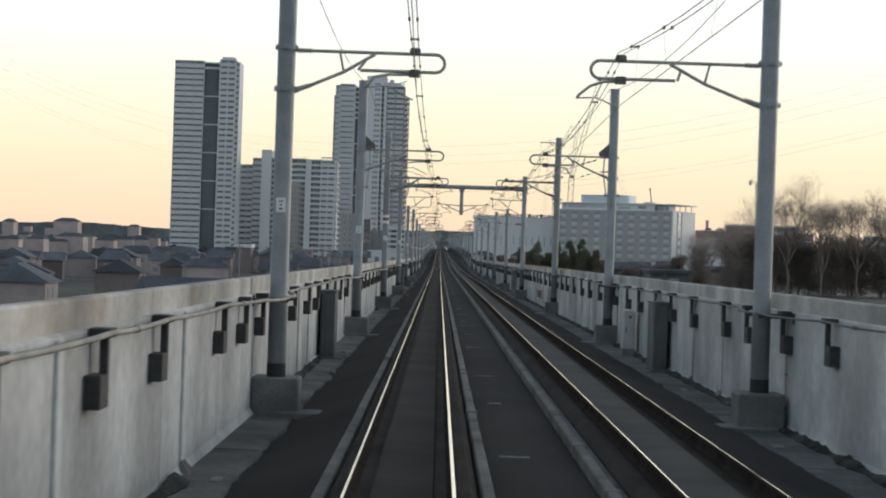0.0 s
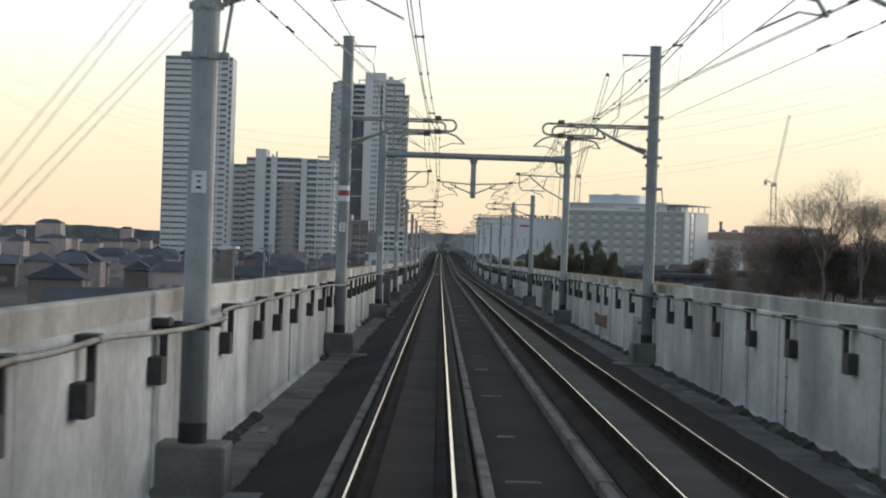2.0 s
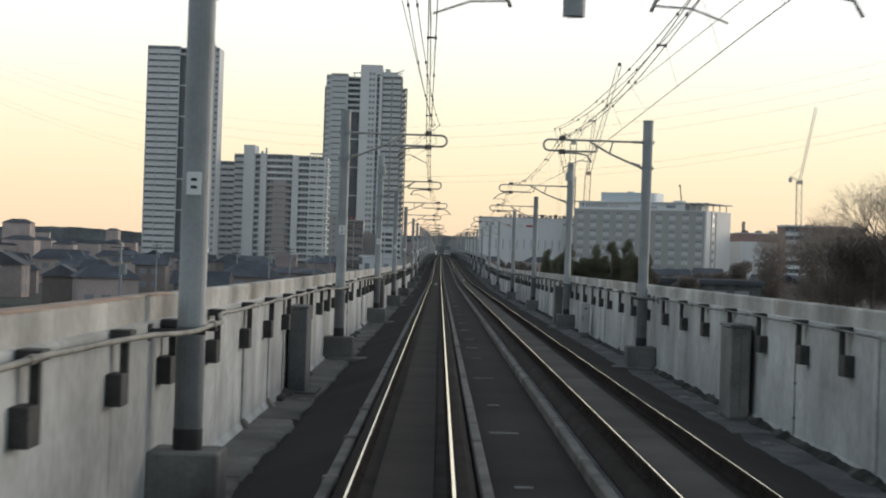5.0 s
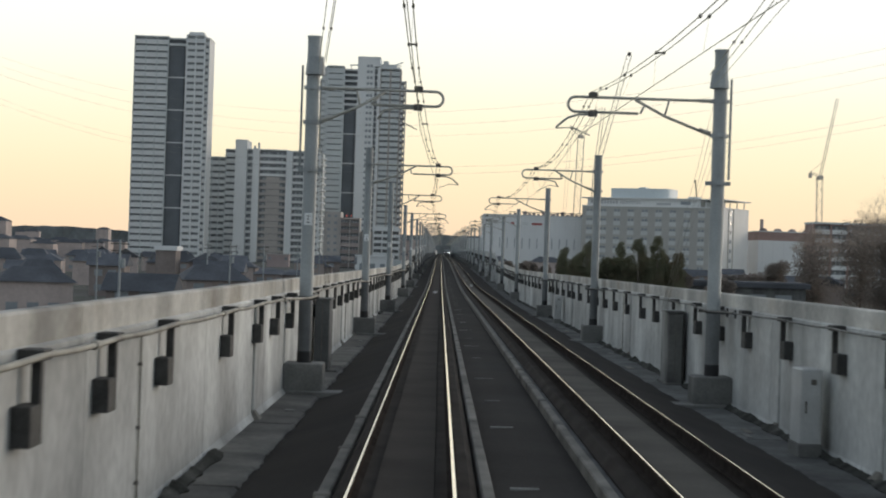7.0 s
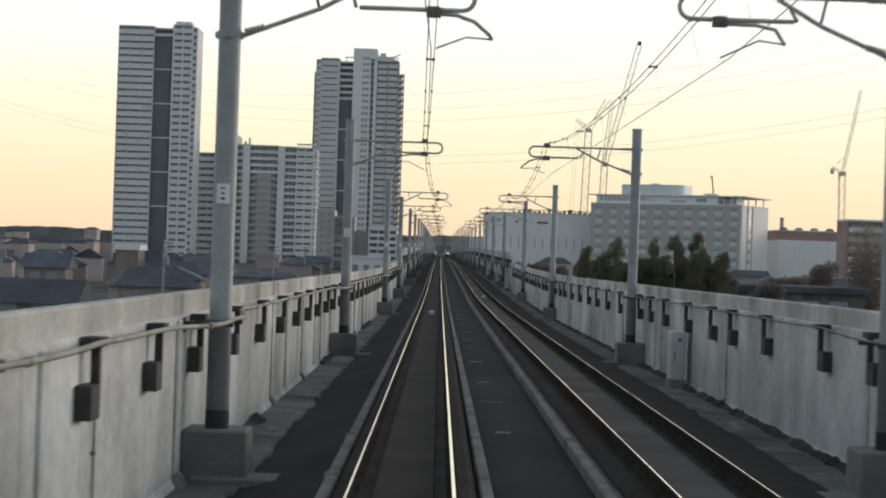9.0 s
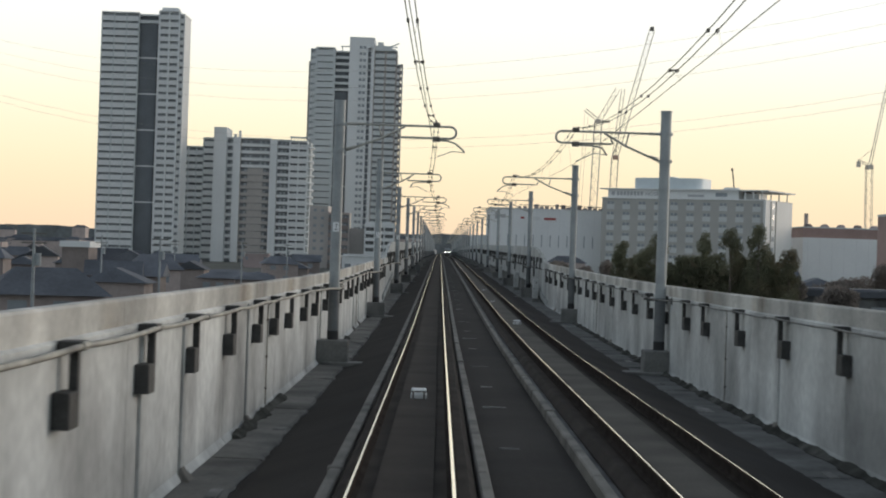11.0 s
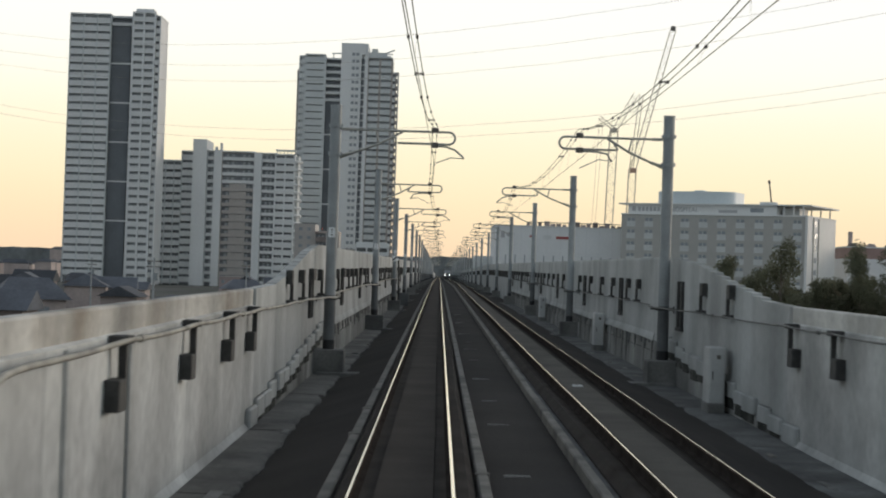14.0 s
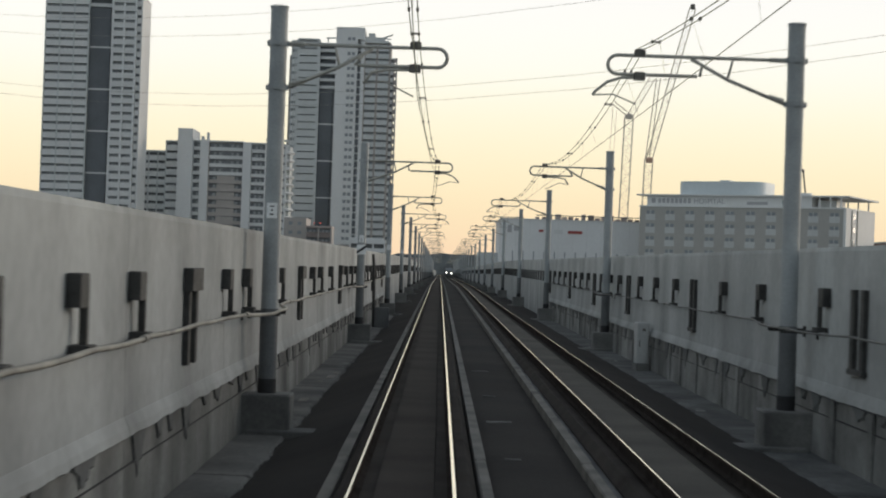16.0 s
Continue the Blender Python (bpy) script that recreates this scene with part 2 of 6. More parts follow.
M_CRANE = material("crane_lattice_steel", (0.62, 0.56, 0.48), 0.5, 0.1, vary=0.1, scale=0.4, bump=0)
M_CRANE_RED = material("crane_faded_orange", (0.55, 0.36, 0.27), 0.5, vary=0.1, scale=0.4, bump=0)
# greyed base colour carries the distance haze over the ridge
M_HILL = material("far_woods", (0.19, 0.205, 0.21), 1.0, vary=0.3, scale=0.02, fine=0.15, bump=0)


def let_light_through(m, share):
    """Leaves pass part of the light that falls on their backs."""
    n, l = m.node_tree.nodes, m.node_tree.links
    b, o = n["Principled BSDF"], n["Material Output"]
    t, x = n.new("ShaderNodeBsdfTranslucent"), n.new("ShaderNodeMixShader")
    l.new(b.inputs["Base Color"].links[0].from_socket, t.inputs["Color"])
    x.inputs[0].default_value = share
    l.new(b.outputs[0], x.inputs[1])
    l.new(t.outputs[0], x.inputs[2])
    l.new(x.outputs[0], o.inputs["Surface"])


let_light_through(M_LEAF, 0.5)
let_light_through(M_HEDGE, 0.5)


def lamp_material(name, colour, strength):
    m = bpy.data.materials.new(name)
    m.use_nodes = True
    b = m.node_tree.nodes["Principled BSDF"]
    b.inputs["Base Color"].default_value = (*colour, 1)
    b.inputs["Emission Color"].default_value = (*colour, 1)
    b.inputs["Emission Strength"].default_value = strength
    return m


M_HEADLIGHT = lamp_material("headlight_lens", (1.0, 0.97, 0.9), 12.0)
M_REDLAMP = lamp_material("red_sign_light", (1.0, 0.16, 0.10), 0.9)
M_STREETLAMP = lamp_material("street_light_lens", (1.0, 0.9, 0.7), 2.5)


# ---------------------------------------------------------------- mesh tools
class Shape:
    """Collects vertices and faces for one mesh."""

    def __init__(self):
        self.v, self.f, self.mi = [], [], []

    def face(self, idx, mi=0):
        self.f.append(idx)
        self.mi.append(mi)

    def box(self, x0, x1, y0, y1, z0, z1, mi=0):
        k = len(self.v)
        self.v += [(x, y, z) for z in (z0, z1) for y in (y0, y1) for x in (x0, x1)]
        for q in ((0, 2, 3, 1), (4, 5, 7, 6), (0, 1, 5, 4), (2, 6, 7, 3), (0, 4, 6, 2), (1, 3, 7, 5)):
            self.face([k + i for i in q], mi)
        return self

    def soft_box(self, x0, x1, y0, y1, z0, z1, c=0.02, mi=0):
        """A box with chamfered upright and top edges."""
        ring = lambda d, z: [(x0 + d + c, y0 + d, z), (x1 - d - c, y0 + d, z), (x1 - d, y0 + d + c, z), (x1 - d, y1 - d - c, z),
                             (x1 - d - c, y1 - d, z), (x0 + d + c, y1 - d, z), (x0 + d, y1 - d - c, z), (x0 + d, y0 + d + c, z)]
        k = len(self.v)
        self.v += ring(0, z0) + ring(0, z1 - c) + ring(c, z1)
        for r in (0, 8):
            for i in range(8):
                j = (i + 1) % 8
                self.face([k + r + i, k + r + j, k + r + 8 + j, k + r + 8 + i], mi)
        self.face([k + 16 + i for i in range(8)], mi)
        self.face([k + 7 - i for i in range(8)], mi)
        return self

    def tube(self, pts, r, n=8, mi=0, r_end=None, caps=True):
        pts = [Vector(p) for p in pts]
        k, m = len(self.v), len(pts)
        side = None
        for i, p in enumerate(pts):
            d = (pts[min(i + 1, m - 1)] - pts[max(i - 1, 0)]).normalized()
            if side is None:
                side = d.orthogonal().normalized()
            side = (side - d * side.dot(d)).normalized()
            up = d.cross(side)
            rr = r if r_end is None else r + (r_end - r) * i / max(m - 1, 1)
            for a in range(n):
                q = p + (side * math.cos(2 * math.pi * a / n) + up * math.sin(2 * math.pi * a / n)) * rr
                self.v.append(tuple(q))
        for i in range(m - 1):
            for a in range(n):
                b = (a + 1) % n
                self.face([k + i * n + a, k + i * n + b, k + (i + 1) * n + b, k + (i + 1) * n + a], mi)
        if caps:
            self.face([k + n - 1 - a for a in range(n)], mi)
            self.face([k + (m - 1) * n + a for a in range(n)], mi)
        return self

    def sweep(self, outline, ys, mi=0, level=True):
        """An outline of (x, z), closed, drawn along the line at the given y, following its gradient."""
        k, n = len(self.v), len(outline)
        for y in ys:
            base = zt(y) if level else 0.0
            self.v += [(x, y, z + base) for x, z in outline]
        for i in range(len(ys) - 1):
            for a in range(n):
                b = (a + 1) % n
                self.face([k + i * n + a, k + (i + 1) * n + a, k + (i + 1) * n + b, k + i * n + b], mi)
        self.face([k + a for a in range(n)], mi)
        self.face([k + (len(ys) - 1) * n + n - 1 - a for a in range(n)], mi)
        return self

    def mesh(self, name, mats, smooth=False):
        me = bpy.data.meshes.new(name)
        me.from_pydata(self.v, [], self.f)
        for m in mats if isinstance(mats, (list, tuple)) else [mats]:
            me.materials.append(m)
        me.polygons.foreach_set("material_index", self.mi)
        if smooth:
            me.polygons.foreach_set("use_smooth", [True] * len(self.f))
        me.update()
        bm = bmesh.new()
        bm.from_mesh(me)
        bmesh.ops.recalc_face_normals(bm, faces=bm.faces)
        bm.to_mesh(me)
        bm.free()
        return me


def part(name, shape, mats, parent=None, label="", smooth=False, at=None):
    me = shape.mesh(name, mats, smooth) if isinstance(shape, Shape) else shape
    ob = new(name, me)
    if parent is not None:
        ob.parent = parent
    if at is not None:
        ob.matrix_basis = at
    return tagged(ob, label) if label else ob


def thing(name, label, category, at=None, group="", kind=""):
    ob = new(name)
    ob.empty_display_size = 0.3
    if at is not None:
        ob.matrix_basis = at
    return tagged(ob, label, category, group, kind)


def on_line(x, y, z=0.0, rz=0.0):
    """A pose at x and y, z above the rails, tilted with the gradient."""
    return pose(x, y, zt(y) + z, math.degrees(math.atan(grade(y))), 0, 0) @ pose(0, 0, 0, 0, 0, rz)


def steps(a, b, d):
    n = max(1, int(round((b - a) / d)))
    return [a + (b - a) * i / n for i in range(n + 1)]

# ---------------------------------------------------------------- setting: ground, viaduct deck
GROUND = -9.0
NEAR_END, FAR_END = 545.0, 2300.0
g = Shape()
xs = [-4200, -1500, -600, -250, -80, 80, 250, 600, 1500, 4200]
gys = [-600, -100, 200, 500, 900, 1500, 2300, 3300, 4700]
for yy in gys:
    g.v += [(x, yy, GROUND) for x in xs]
for i in range(len(gys) - 1):
    for j in range(len(xs) - 1):
        k = i * len(xs) + j
        g.face([k, k + 1, k + len(xs) + 1, k + len(xs)])
tagged(part("ground", g, M_GROUND), "dark built-up ground with roads and gardens below the viaduct", "ground", kind="structure")

LINE = steps(-60, 320, 20) + steps(325, 380, 5) + steps(400, 580, 20) + steps(590, 680, 10) + steps(720, FAR_END, 60)
WALL_L, WALL_R = -3.45, 7.60
deck = Shape().sweep([(-3.75, -1.9), (7.95, -1.9), (7.95, -1.14), (-3.75, -1.14)], LINE)
tagged(part("deck", deck, M_LEDGE), "concrete viaduct deck slab carrying two tracks", "viaduct", kind="structure")
for i in range(95):
    y = -50 + i * 25
    h = zt(y) - 1.9
    pier = thing("viaduct_pier", "plain concrete pier under the viaduct deck", "pier", at=pose(2.1, y, 0), kind="structure")
    part("column", Shape().soft_box(-2.2, 2.2, -1.1, 1.1, GROUND - 0.5, h - 1.1, 0.15), M_LEDGE, pier)
    part("cap", Shape().soft_box(-4.6, 4.6, -1.3, 1.3, h - 1.2, h, 0.12), M_LEDGE, pier)
floor_l = Shape().sweep([(-3.45, -1.14), (-0.995, -1.14), (-0.995, -0.62), (-1.7, -0.86), (-2.45, -1.09), (-3.45, -1.10)], LINE)
tagged(part("floor_west", floor_l, M_FLOOR), "dark mortar floor beside the track", "floor", kind="structure")
floor_m = Shape().sweep([(1.035, -1.14), (2.325, -1.14), (2.325, -0.47), (1.65, -0.44), (1.035, -0.47)], LINE)
tagged(part("floor_middle", floor_m, M_FLOOR), "dark mortar strip between the two tracks", "floor", kind="structure")
floor_r = Shape().sweep([(4.25, -1.14), (7.6, -1.14), (7.6, -1.10), (6.5, -1.04), (5.4, -0.76), (4.25, -0.34)], LINE)
tagged(part("floor_east", floor_r, M_FLOOR), "dark mortar floor beside the far track", "floor", kind="structure")

TRACKS = ((0.0, M_BED), (3.43, M_BED_FAR))
for cx, mat in TRACKS:
    bed = Shape().sweep([(cx - 0.82, -1.14), (cx + 0.84, -1.14), (cx + 0.84, -0.36), (cx + 0.74, -0.232), (cx - 0.72, -0.232), (cx - 0.82, -0.36)], LINE)
    tagged(part("track_bed", bed, M_BED_SIDE), "concrete track bed with dark shoulders under the rails", "track bed", kind="structure")
    mid = Shape().sweep([(cx - 0.35, -0.3), (cx + 0.35, -0.3), (cx + 0.33, -0.196), (cx - 0.33, -0.196)], LINE)
    tagged(part("middle_slab", mid, mat), "smooth concrete slab between the rails dusted with brake dust", "track bed", kind="structure")

# walkway slabs along both walls, their edges worn and uneven


def worn_slab(s, wall_x, edge_x, seed, mat):
    """A 10 m slab from the wall to an uneven edge; s: +1 when the edge lies towards +x."""
    sh = Shape()
    n = 80
    for i in range(n + 1):
        y = 0.01 + 9.98 * i / n
        e = edge_x + s * (0.10 * noise.noise((y * 0.45, seed * 7.1, 0)) + 0.055 * noise.noise((y * 2.1, seed * 3.3, 4)) + 0.03 * noise.noise((y * 6.0, seed * 1.7, 2)))
        z = 0.065 + 0.012 * noise.noise((y * 0.8, seed, 9))
        sh.v += [(wall_x, y, -0.2), (e, y, -0.2), (e + s * 0.02, y, z - 0.035), (e - s * 0.03, y, z), (wall_x, y, z + 0.01)]
    for i in range(n):
        for a in range(5):
            q = [i * 5 + a, i * 5 + (a + 1) % 5, i * 5 + 5 + (a + 1) % 5, i * 5 + 5 + a]
            sh.face(q if s < 0 else q[::-1])
    first, last = [0, 1, 2, 3, 4], [n * 5 + a for a in range(5)]
    sh.face(first if s > 0 else first[::-1])
    sh.face(last[::-1] if s > 0 else last)
    return sh.mesh("slab", mat)


for name, s, wx, ex, mat, lab in (("walkway_west", 1, -3.44, -2.55, M_LEDGE, "narrow worn concrete walkway along the parapet"),
                                  ("walkway_east", -1, 7.59, 6.55, M_LEDGE_DARK, "narrow sooty concrete walkway along the far parapet")):
    walkway = thing(name, lab, "walkway", kind="structure")
    forms = [worn_slab(s, wx, ex, k + 1.0, mat) for k in range(5)]
    rw = random.Random(61 + s)
    for k, y in enumerate(steps(-20, NEAR_END, 10)[:-1]):
        part("slab", forms[(k * 3 + k // 5) % 5], None, walkway, at=on_line(0, y, -1.10))
    for k in range(46):
        y = 12 + rw.random() * 500
        w = 0.3 + rw.random() * 1.1
        x0 = ex - s * (0.10 + 0.35 * rw.random())
        part("edge_repair", Shape().soft_box(x0, x0 + 0.12 + 0.12 * rw.random(), y, y + w, zt(y) - 1.12, zt(y) - 1.012, 0.012), M_MORTAR if k % 3 else M_KERB, walkway, "pale mortar repair on the worn edge")

# ---------------------------------------------------------------- rails, sleepers, fastenings
HEAD = [(-0.032, -0.035), (0.032, -0.035), (0.0325, -0.008), (0.024, -0.001), (0.0, 0.0), (-0.024, -0.001), (-0.0325, -0.008)]
FOOT = [(-0.0625, -0.174), (0.0625, -0.174), (0.0625, -0.163), (0.012, -0.145), (0.008, -0.05), (0.026, -0.036), (-0.026, -0.036), (-0.008, -0.05), (-0.012, -0.145), (-0.0625, -0.163)]
FINE = steps(-60, 300, 10) + steps(304, 390, 4) + steps(400, 580, 10) + steps(585, 690, 5) + steps(720, FAR_END, 40)
for cx, _ in TRACKS:
    for s in (-1, 1):
        x = cx + s * 0.54
        rail = thing("rail", "continuous steel rail with a bright polished running top", "rail", group="running rails")
        band = (0.014 if s < 0 else 0.019) if cx == 0 else (0.010 if s < 0 else 0.007)
        part("rail_head", Shape().sweep([(x + a, b) for a, b in HEAD], FINE), M_RAILSIDE, rail, "dull steel head")
        part("running_band", Shape().sweep([(x - band, -0.004), (x + band, -0.004), (x + band, 0.002), (x - band, 0.002)], FINE), M_RAILTOP, rail, "shiny polished running band")
        part("rail_foot", Shape().sweep([(x + a, b) for a, b in FOOT], FINE), M_RAIL, rail, "rust-brown web and foot")

# kerb blocks beside both tracks, with raised collars at some joints
KERBS = ((-0.99, 0.15, "kerb"), (0.88, 0.15, "kerb"), (2.33, 0.15, "kerb"))
kerb_mesh = Shape().soft_box(0, 0.15, 0.008, 4.992, -0.5, 0.0, 0.02).mesh("kerb_block", M_KERB)
collar_mesh = Shape().soft_box(-0.025, 0.172, -0.08, 0.08, -0.5, 0.018, 0.01).mesh("collar", M_KERB)
rest = Shape()
for n, (x, w, name) in enumerate(KERBS):
    kerb = thing("kerb", "run of grey concrete kerb blocks along the track bed", "kerb", kind="structure")
    for i in range(90):
        y = 0.8 + i * 5.0
        part("kerb_block", kerb_mesh, None, kerb, at=on_line(x, y, -0.3 + 0.006 * math.sin(i * 2.3)))
        if (i * 7 + n) % 10 in (0, 3, 7):
            part("collar", collar_mesh, None, kerb, at=on_line(x, y, -0.3))
    rest.sweep([(x, -0.8), (x + w, -0.8), (x + w, -0.3), (x, -0.3)], [450.8] + [q for q in FINE if q > 451])
    rest.sweep([(x, -0.8), (x + w, -0.8), (x + w, -0.3), (x, -0.3)], [-60, -40, -20, 0.7])
tagged(part("kerb_far", rest, M_KERB), "far run of concrete kerbs", "kerb", kind="structure")
# gutter strip on the near side of the far track's kerb, and faint joint fillets on the strip between the tracks
gut = Shape().sweep([(2.485, -0.9), (2.68, -0.9), (2.68, -0.41), (2.485, -0.37)], FINE)
tagged(part("gutter", gut, M_LEDGE_DARK), "shallow concrete gutter beside the kerb", "gutter", kind="structure")
fil = Shape()
for i in range(64):
    y = 4 + i * 7.45 + 1.2 * math.sin(i * 1.7)
    w = 0.14 + 0.06 * math.sin(i * 2.9)
    fil.box(1.42 - w, 1.50 + w, y, y + 0.12, zt(y) - 0.46, zt(y) - 0.436)
tagged(part("joint_fillets", fil, M_PLINTH), "short pale mortar fillets across the dark strip", "joints", kind="stuff")

# ---------------------------------------------------------------- parapets
LOW_END, HIGH_START = 405.0, 428.0
RAMP_L = [(405, 1.76), (409, 1.80), (412, 1.96), (416, 2.30), (420, 2.66), (424, 2.88), (428, 2.90)]
RAMP_R = [(405, 1.76), (408, 1.82), (410.5, 2.02), (413, 2.18), (416, 2.46), (419.5, 2.70), (424, 2.86), (428, 2.90)]


def low_panel(side):
    """A parapet panel 9.97 m long, face at x = 0, with a set-back top and a haunch at its foot."""
    s = side
    body = [(0.0, -1.2), (0.0, 1.40), (-0.07, 1.43), (-0.24, 1.43), (-0.24, -1.2)]
    foot = [(0.08, -1.2), (0.08, -1.02), (0.002, -0.90), (0.002, -1.2)]
    top = [(-0.065, 1.42), (-0.055, 1.73), (-0.075, 1.76), (-0.235, 1.76), (-0.25, 1.73), (-0.25, 1.42)]
    a, b = Shape(), Shape()
    a.sweep([(x * s, z) for x, z in body], [0.015, 9.985], level=False)
    a.sweep([(x * s, z) for x, z in foot], [0.015, 9.985], level=False)
    b.sweep([(x * s, z) for x, z in top], [0.008, 9.992], level=False)
    return a.mesh("panel_body", M_WALL), b.mesh("coping", M_COPING)


def high_panel(side):
    """A tall panel whose foot stands slightly proud of the plinth below."""
    s = side
    body = [(0.03, 0.144), (0.0, 0.9), (-0.01, 2.82), (-0.03, 2.90), (-0.22, 2.90), (-0.24, 0.144)]
    plinth = [(0.05, -1.2), (0.035, -0.24), (0.02, -0.225), (0.015, 0.14), (-0.24, 0.14), (-0.24, -1.2)]
    a, b = Shape(), Shape()
    a.sweep([(x * s, z) for x, z in body], [0.012, 9.988], level=False)
    b.sweep([(x * s, z) for x, z in plinth], [0.01, 9.99], level=False)
    return a.mesh("panel_body", M_WALL_TALL), b.mesh("panel_plinth", M_PLINTH)


def ramp_panel(side, y0, y1, z0, z1):
    s = side
    a = Shape()
    prof0 = [(0.0, -1.2), (0.0, z0), (-0.24, z0), (-0.24, -1.2)]
    prof1 = [(0.0, -1.2), (0.0, z1), (-0.24, z1), (-0.24, -1.2)]
    a.v += [(x * s, y0 - y0, z) for x, z in prof0] + [(x * s, y1 - y0, z) for x, z in prof1]
    for i in range(4):
        j = (i + 1) % 4
        a.face([i, j, 4 + j, 4 + i])
    a.face([3, 2, 1, 0])
    a.face([4, 5, 6, 7])
    return a.mesh("ramp_panel", M_WALL_TALL)


for name, x, side, lab in (("wall_west", WALL_L, 1, "weathered grey concrete parapet with rain streaks"), ("wall_east", WALL_R, -1, "weathered grey concrete parapet on the far side with rain streaks")):
    wall = thing(name, lab, "wall", kind="structure")
    body, cop = low_panel(side)
    for i in range(43):
        y = -25.0 + i * 10
        m = on_line(x, y)
        part("panel_body", body, None, wall, at=m)
        part("coping", cop, None, wall, at=m)
    for k in range(5):
        y = 103.0 + k * 9.4
        part("sealant_strip", Shape().soft_box(min(side * -0.26, side * -0.045), max(side * -0.26, side * -0.045), 0.0, 9.39, 1.70 if side < 0 else 1.75, 1.776, 0.008), M_OCHRE if side < 0 else M_SALMON, wall, "thin coloured strip along the coping", at=on_line(x, y))
    profile = RAMP_L if side > 0 else RAMP_R
    marks = steps(profile[0][0], profile[-1][0], 1.15)
    tops = [float(np.interp((a + b) / 2, [q[0] for q in profile], [q[1] for q in profile])) for a, b in zip(marks, marks[1:])]
    for k, (ya, yb) in enumerate(zip(marks, marks[1:])):
        slope = (tops[min(k + 1, len(tops) - 1)] - tops[max(k - 1, 0)]) / 2 * (0.85 if side > 0 else 0.3)
        part("ramp_panel", ramp_panel(side, ya + 0.004, yb - 0.004, tops[k] - slope / 2, tops[k] + slope / 2), None, wall, at=on_line(x, ya))
    body, pl = high_panel(side)
    for i in range(12):
        y = HIGH_START + i * 10
        m = on_line(x, y)
        part("panel_body", body, None, wall, at=m)
        part("panel_plinth", pl, None, wall, at=m)
    far = Shape().sweep([((0.0) * side + x, -1.2), (x, 2.9), (x - 0.24 * side, 2.9), (x - 0.24 * side, -1.2)], [548.0] + [q for q in FINE if q > 548])
    part("far_panels", far, M_WALL_TALL, wall, "far run of the tall parapet")
    # rising plinth below the ramp, with broken mortar along its edge
    ram = Shape()
    for i in range(28):
        u = i / 27
        y = 401.5 + u * 26.7
        d, hgt = 0.05 - 0.01 * u, -1.07 + 1.2 * u
        ram.v += [(x, y, zt(y) - 1.15), (x + side * d, y, zt(y) - 1.15), (x + side * d, y, zt(y) + hgt - 0.03 * u), (x, y, zt(y) + hgt)]
    for i in range(27):
        for a in range(4):
            ram.face([i * 4 + a, i * 4 + (a + 1) % 4, i * 4 + 4 + (a + 1) % 4, i * 4 + 4 + a])
    ram.face([3, 2, 1, 0])
    ram.face([27 * 4 + a for a in range(4)])
    part("ramp_plinth", ram, M_PLINTH, wall, "sloped plinth rising along the foot of the wall")
    # pale concrete steps climbing with the plinth, dark patches painted as shade below them
    rl = random.Random(40 + side)
    for i in range(15):
        y = 403.6 + i * 1.55 + rl.gauss(0, 0.08)
        hgt = -0.98 + 1.12 * (y - 403.6) / 22.0
        w = 1.35 + rl.random() * 0.2
        xa, xb = x - side * 0.02, x + side * (0.085 + rl.random() * 0.04)
        part("step_block", Shape().soft_box(min(xa, xb), max(xa, xb), y, y + w, zt(y) + hgt - 0.02, zt(y) + hgt + 0.30 + rl.random() * 0.12, 0.04), M_WALL_TALL, wall, "pale stepped concrete block")
        # thin dark box paints in the shade below the step
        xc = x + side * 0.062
        part("stain_hollow", Shape().soft_box(min(x, xc), max(x, xc), y + 0.1, y + 0.25 + w * 0.8, zt(y) + hgt - 0.22 - rl.random() * 0.12, zt(y) + hgt - 0.02, 0.03), M_SOOT_SHADE, wall, "dark patch painted as shade below a step")

    # ragged mortar lip hanging from the foot of the tall panels, dark patches and ribs on the plinth below it
    lips = []
    for k in range(3):
        lip, under_lip = Shape(), Shape()
        n = 80
        edge = []
        for i in range(n + 1):
            y = 0.01 + 9.98 * i / n
            v = noise.noise((y * 0.9, k * 5.0 + side, 2)) + 0.5 * noise.noise((y * 3.1, k * 3.0, side))
            low = 0.12 + 0.035 * v
            edge.append((y, low))
            t_ = 0.075 + 0.02 * noise.noise((y * 2.0, k, side * 2))
            lip.v += [(side * -0.01, y, 0.42), (side * 0.028, y, 0.36), (side * t_, y, low + 0.12), (side * (t_ + 0.02), y, low + 0.02), (side * (t_ - 0.01), y, low), (side * -0.01, y, low)]
        for i in range(n):
            for a in range(6):
                q = [i * 6 + a, i * 6 + (a + 1) % 6, i * 6 + 6 + (a + 1) % 6, i * 6 + 6 + a]
                lip.face(q if side < 0 else q[::-1])
        e0, e1 = list(range(6)), [n * 6 + a for a in range(6)]
        lip.face(e0 if side > 0 else e0[::-1])
        lip.face(e1[::-1] if side > 0 else e1)
        # thin dark patches reaching down from the lip
        rd = random.Random(71 + k)
        y = 0.4 + rd.random()
        while y < 8.6:
            w, dp = 0.5 + rd.random() * 0.8, 0.15 + rd.random() * 0.45
            m_ = 14
            b0 = len(under_lip.v)
            for i in range(m_ + 1):
                f = i / m_
                d = 0.02 + dp * max(0.0, 1 - (2 * f - 1) ** 2) * (0.45 + 0.55 * rd.random())
                for o in (0.0, 0.05):
                    under_lip.v += [(side * o, y + w * f, 0.20), (side * o, y + w * f, 0.14 - d)]
            for i in range(m_):
                r0, r1 = b0 + i * 4, b0 + i * 4 + 4
                for a, b in ((0, 1), (1, 3), (3, 2), (2, 0)):
                    under_lip.face([r0 + a, r0 + b, r1 + b, r1 + a])
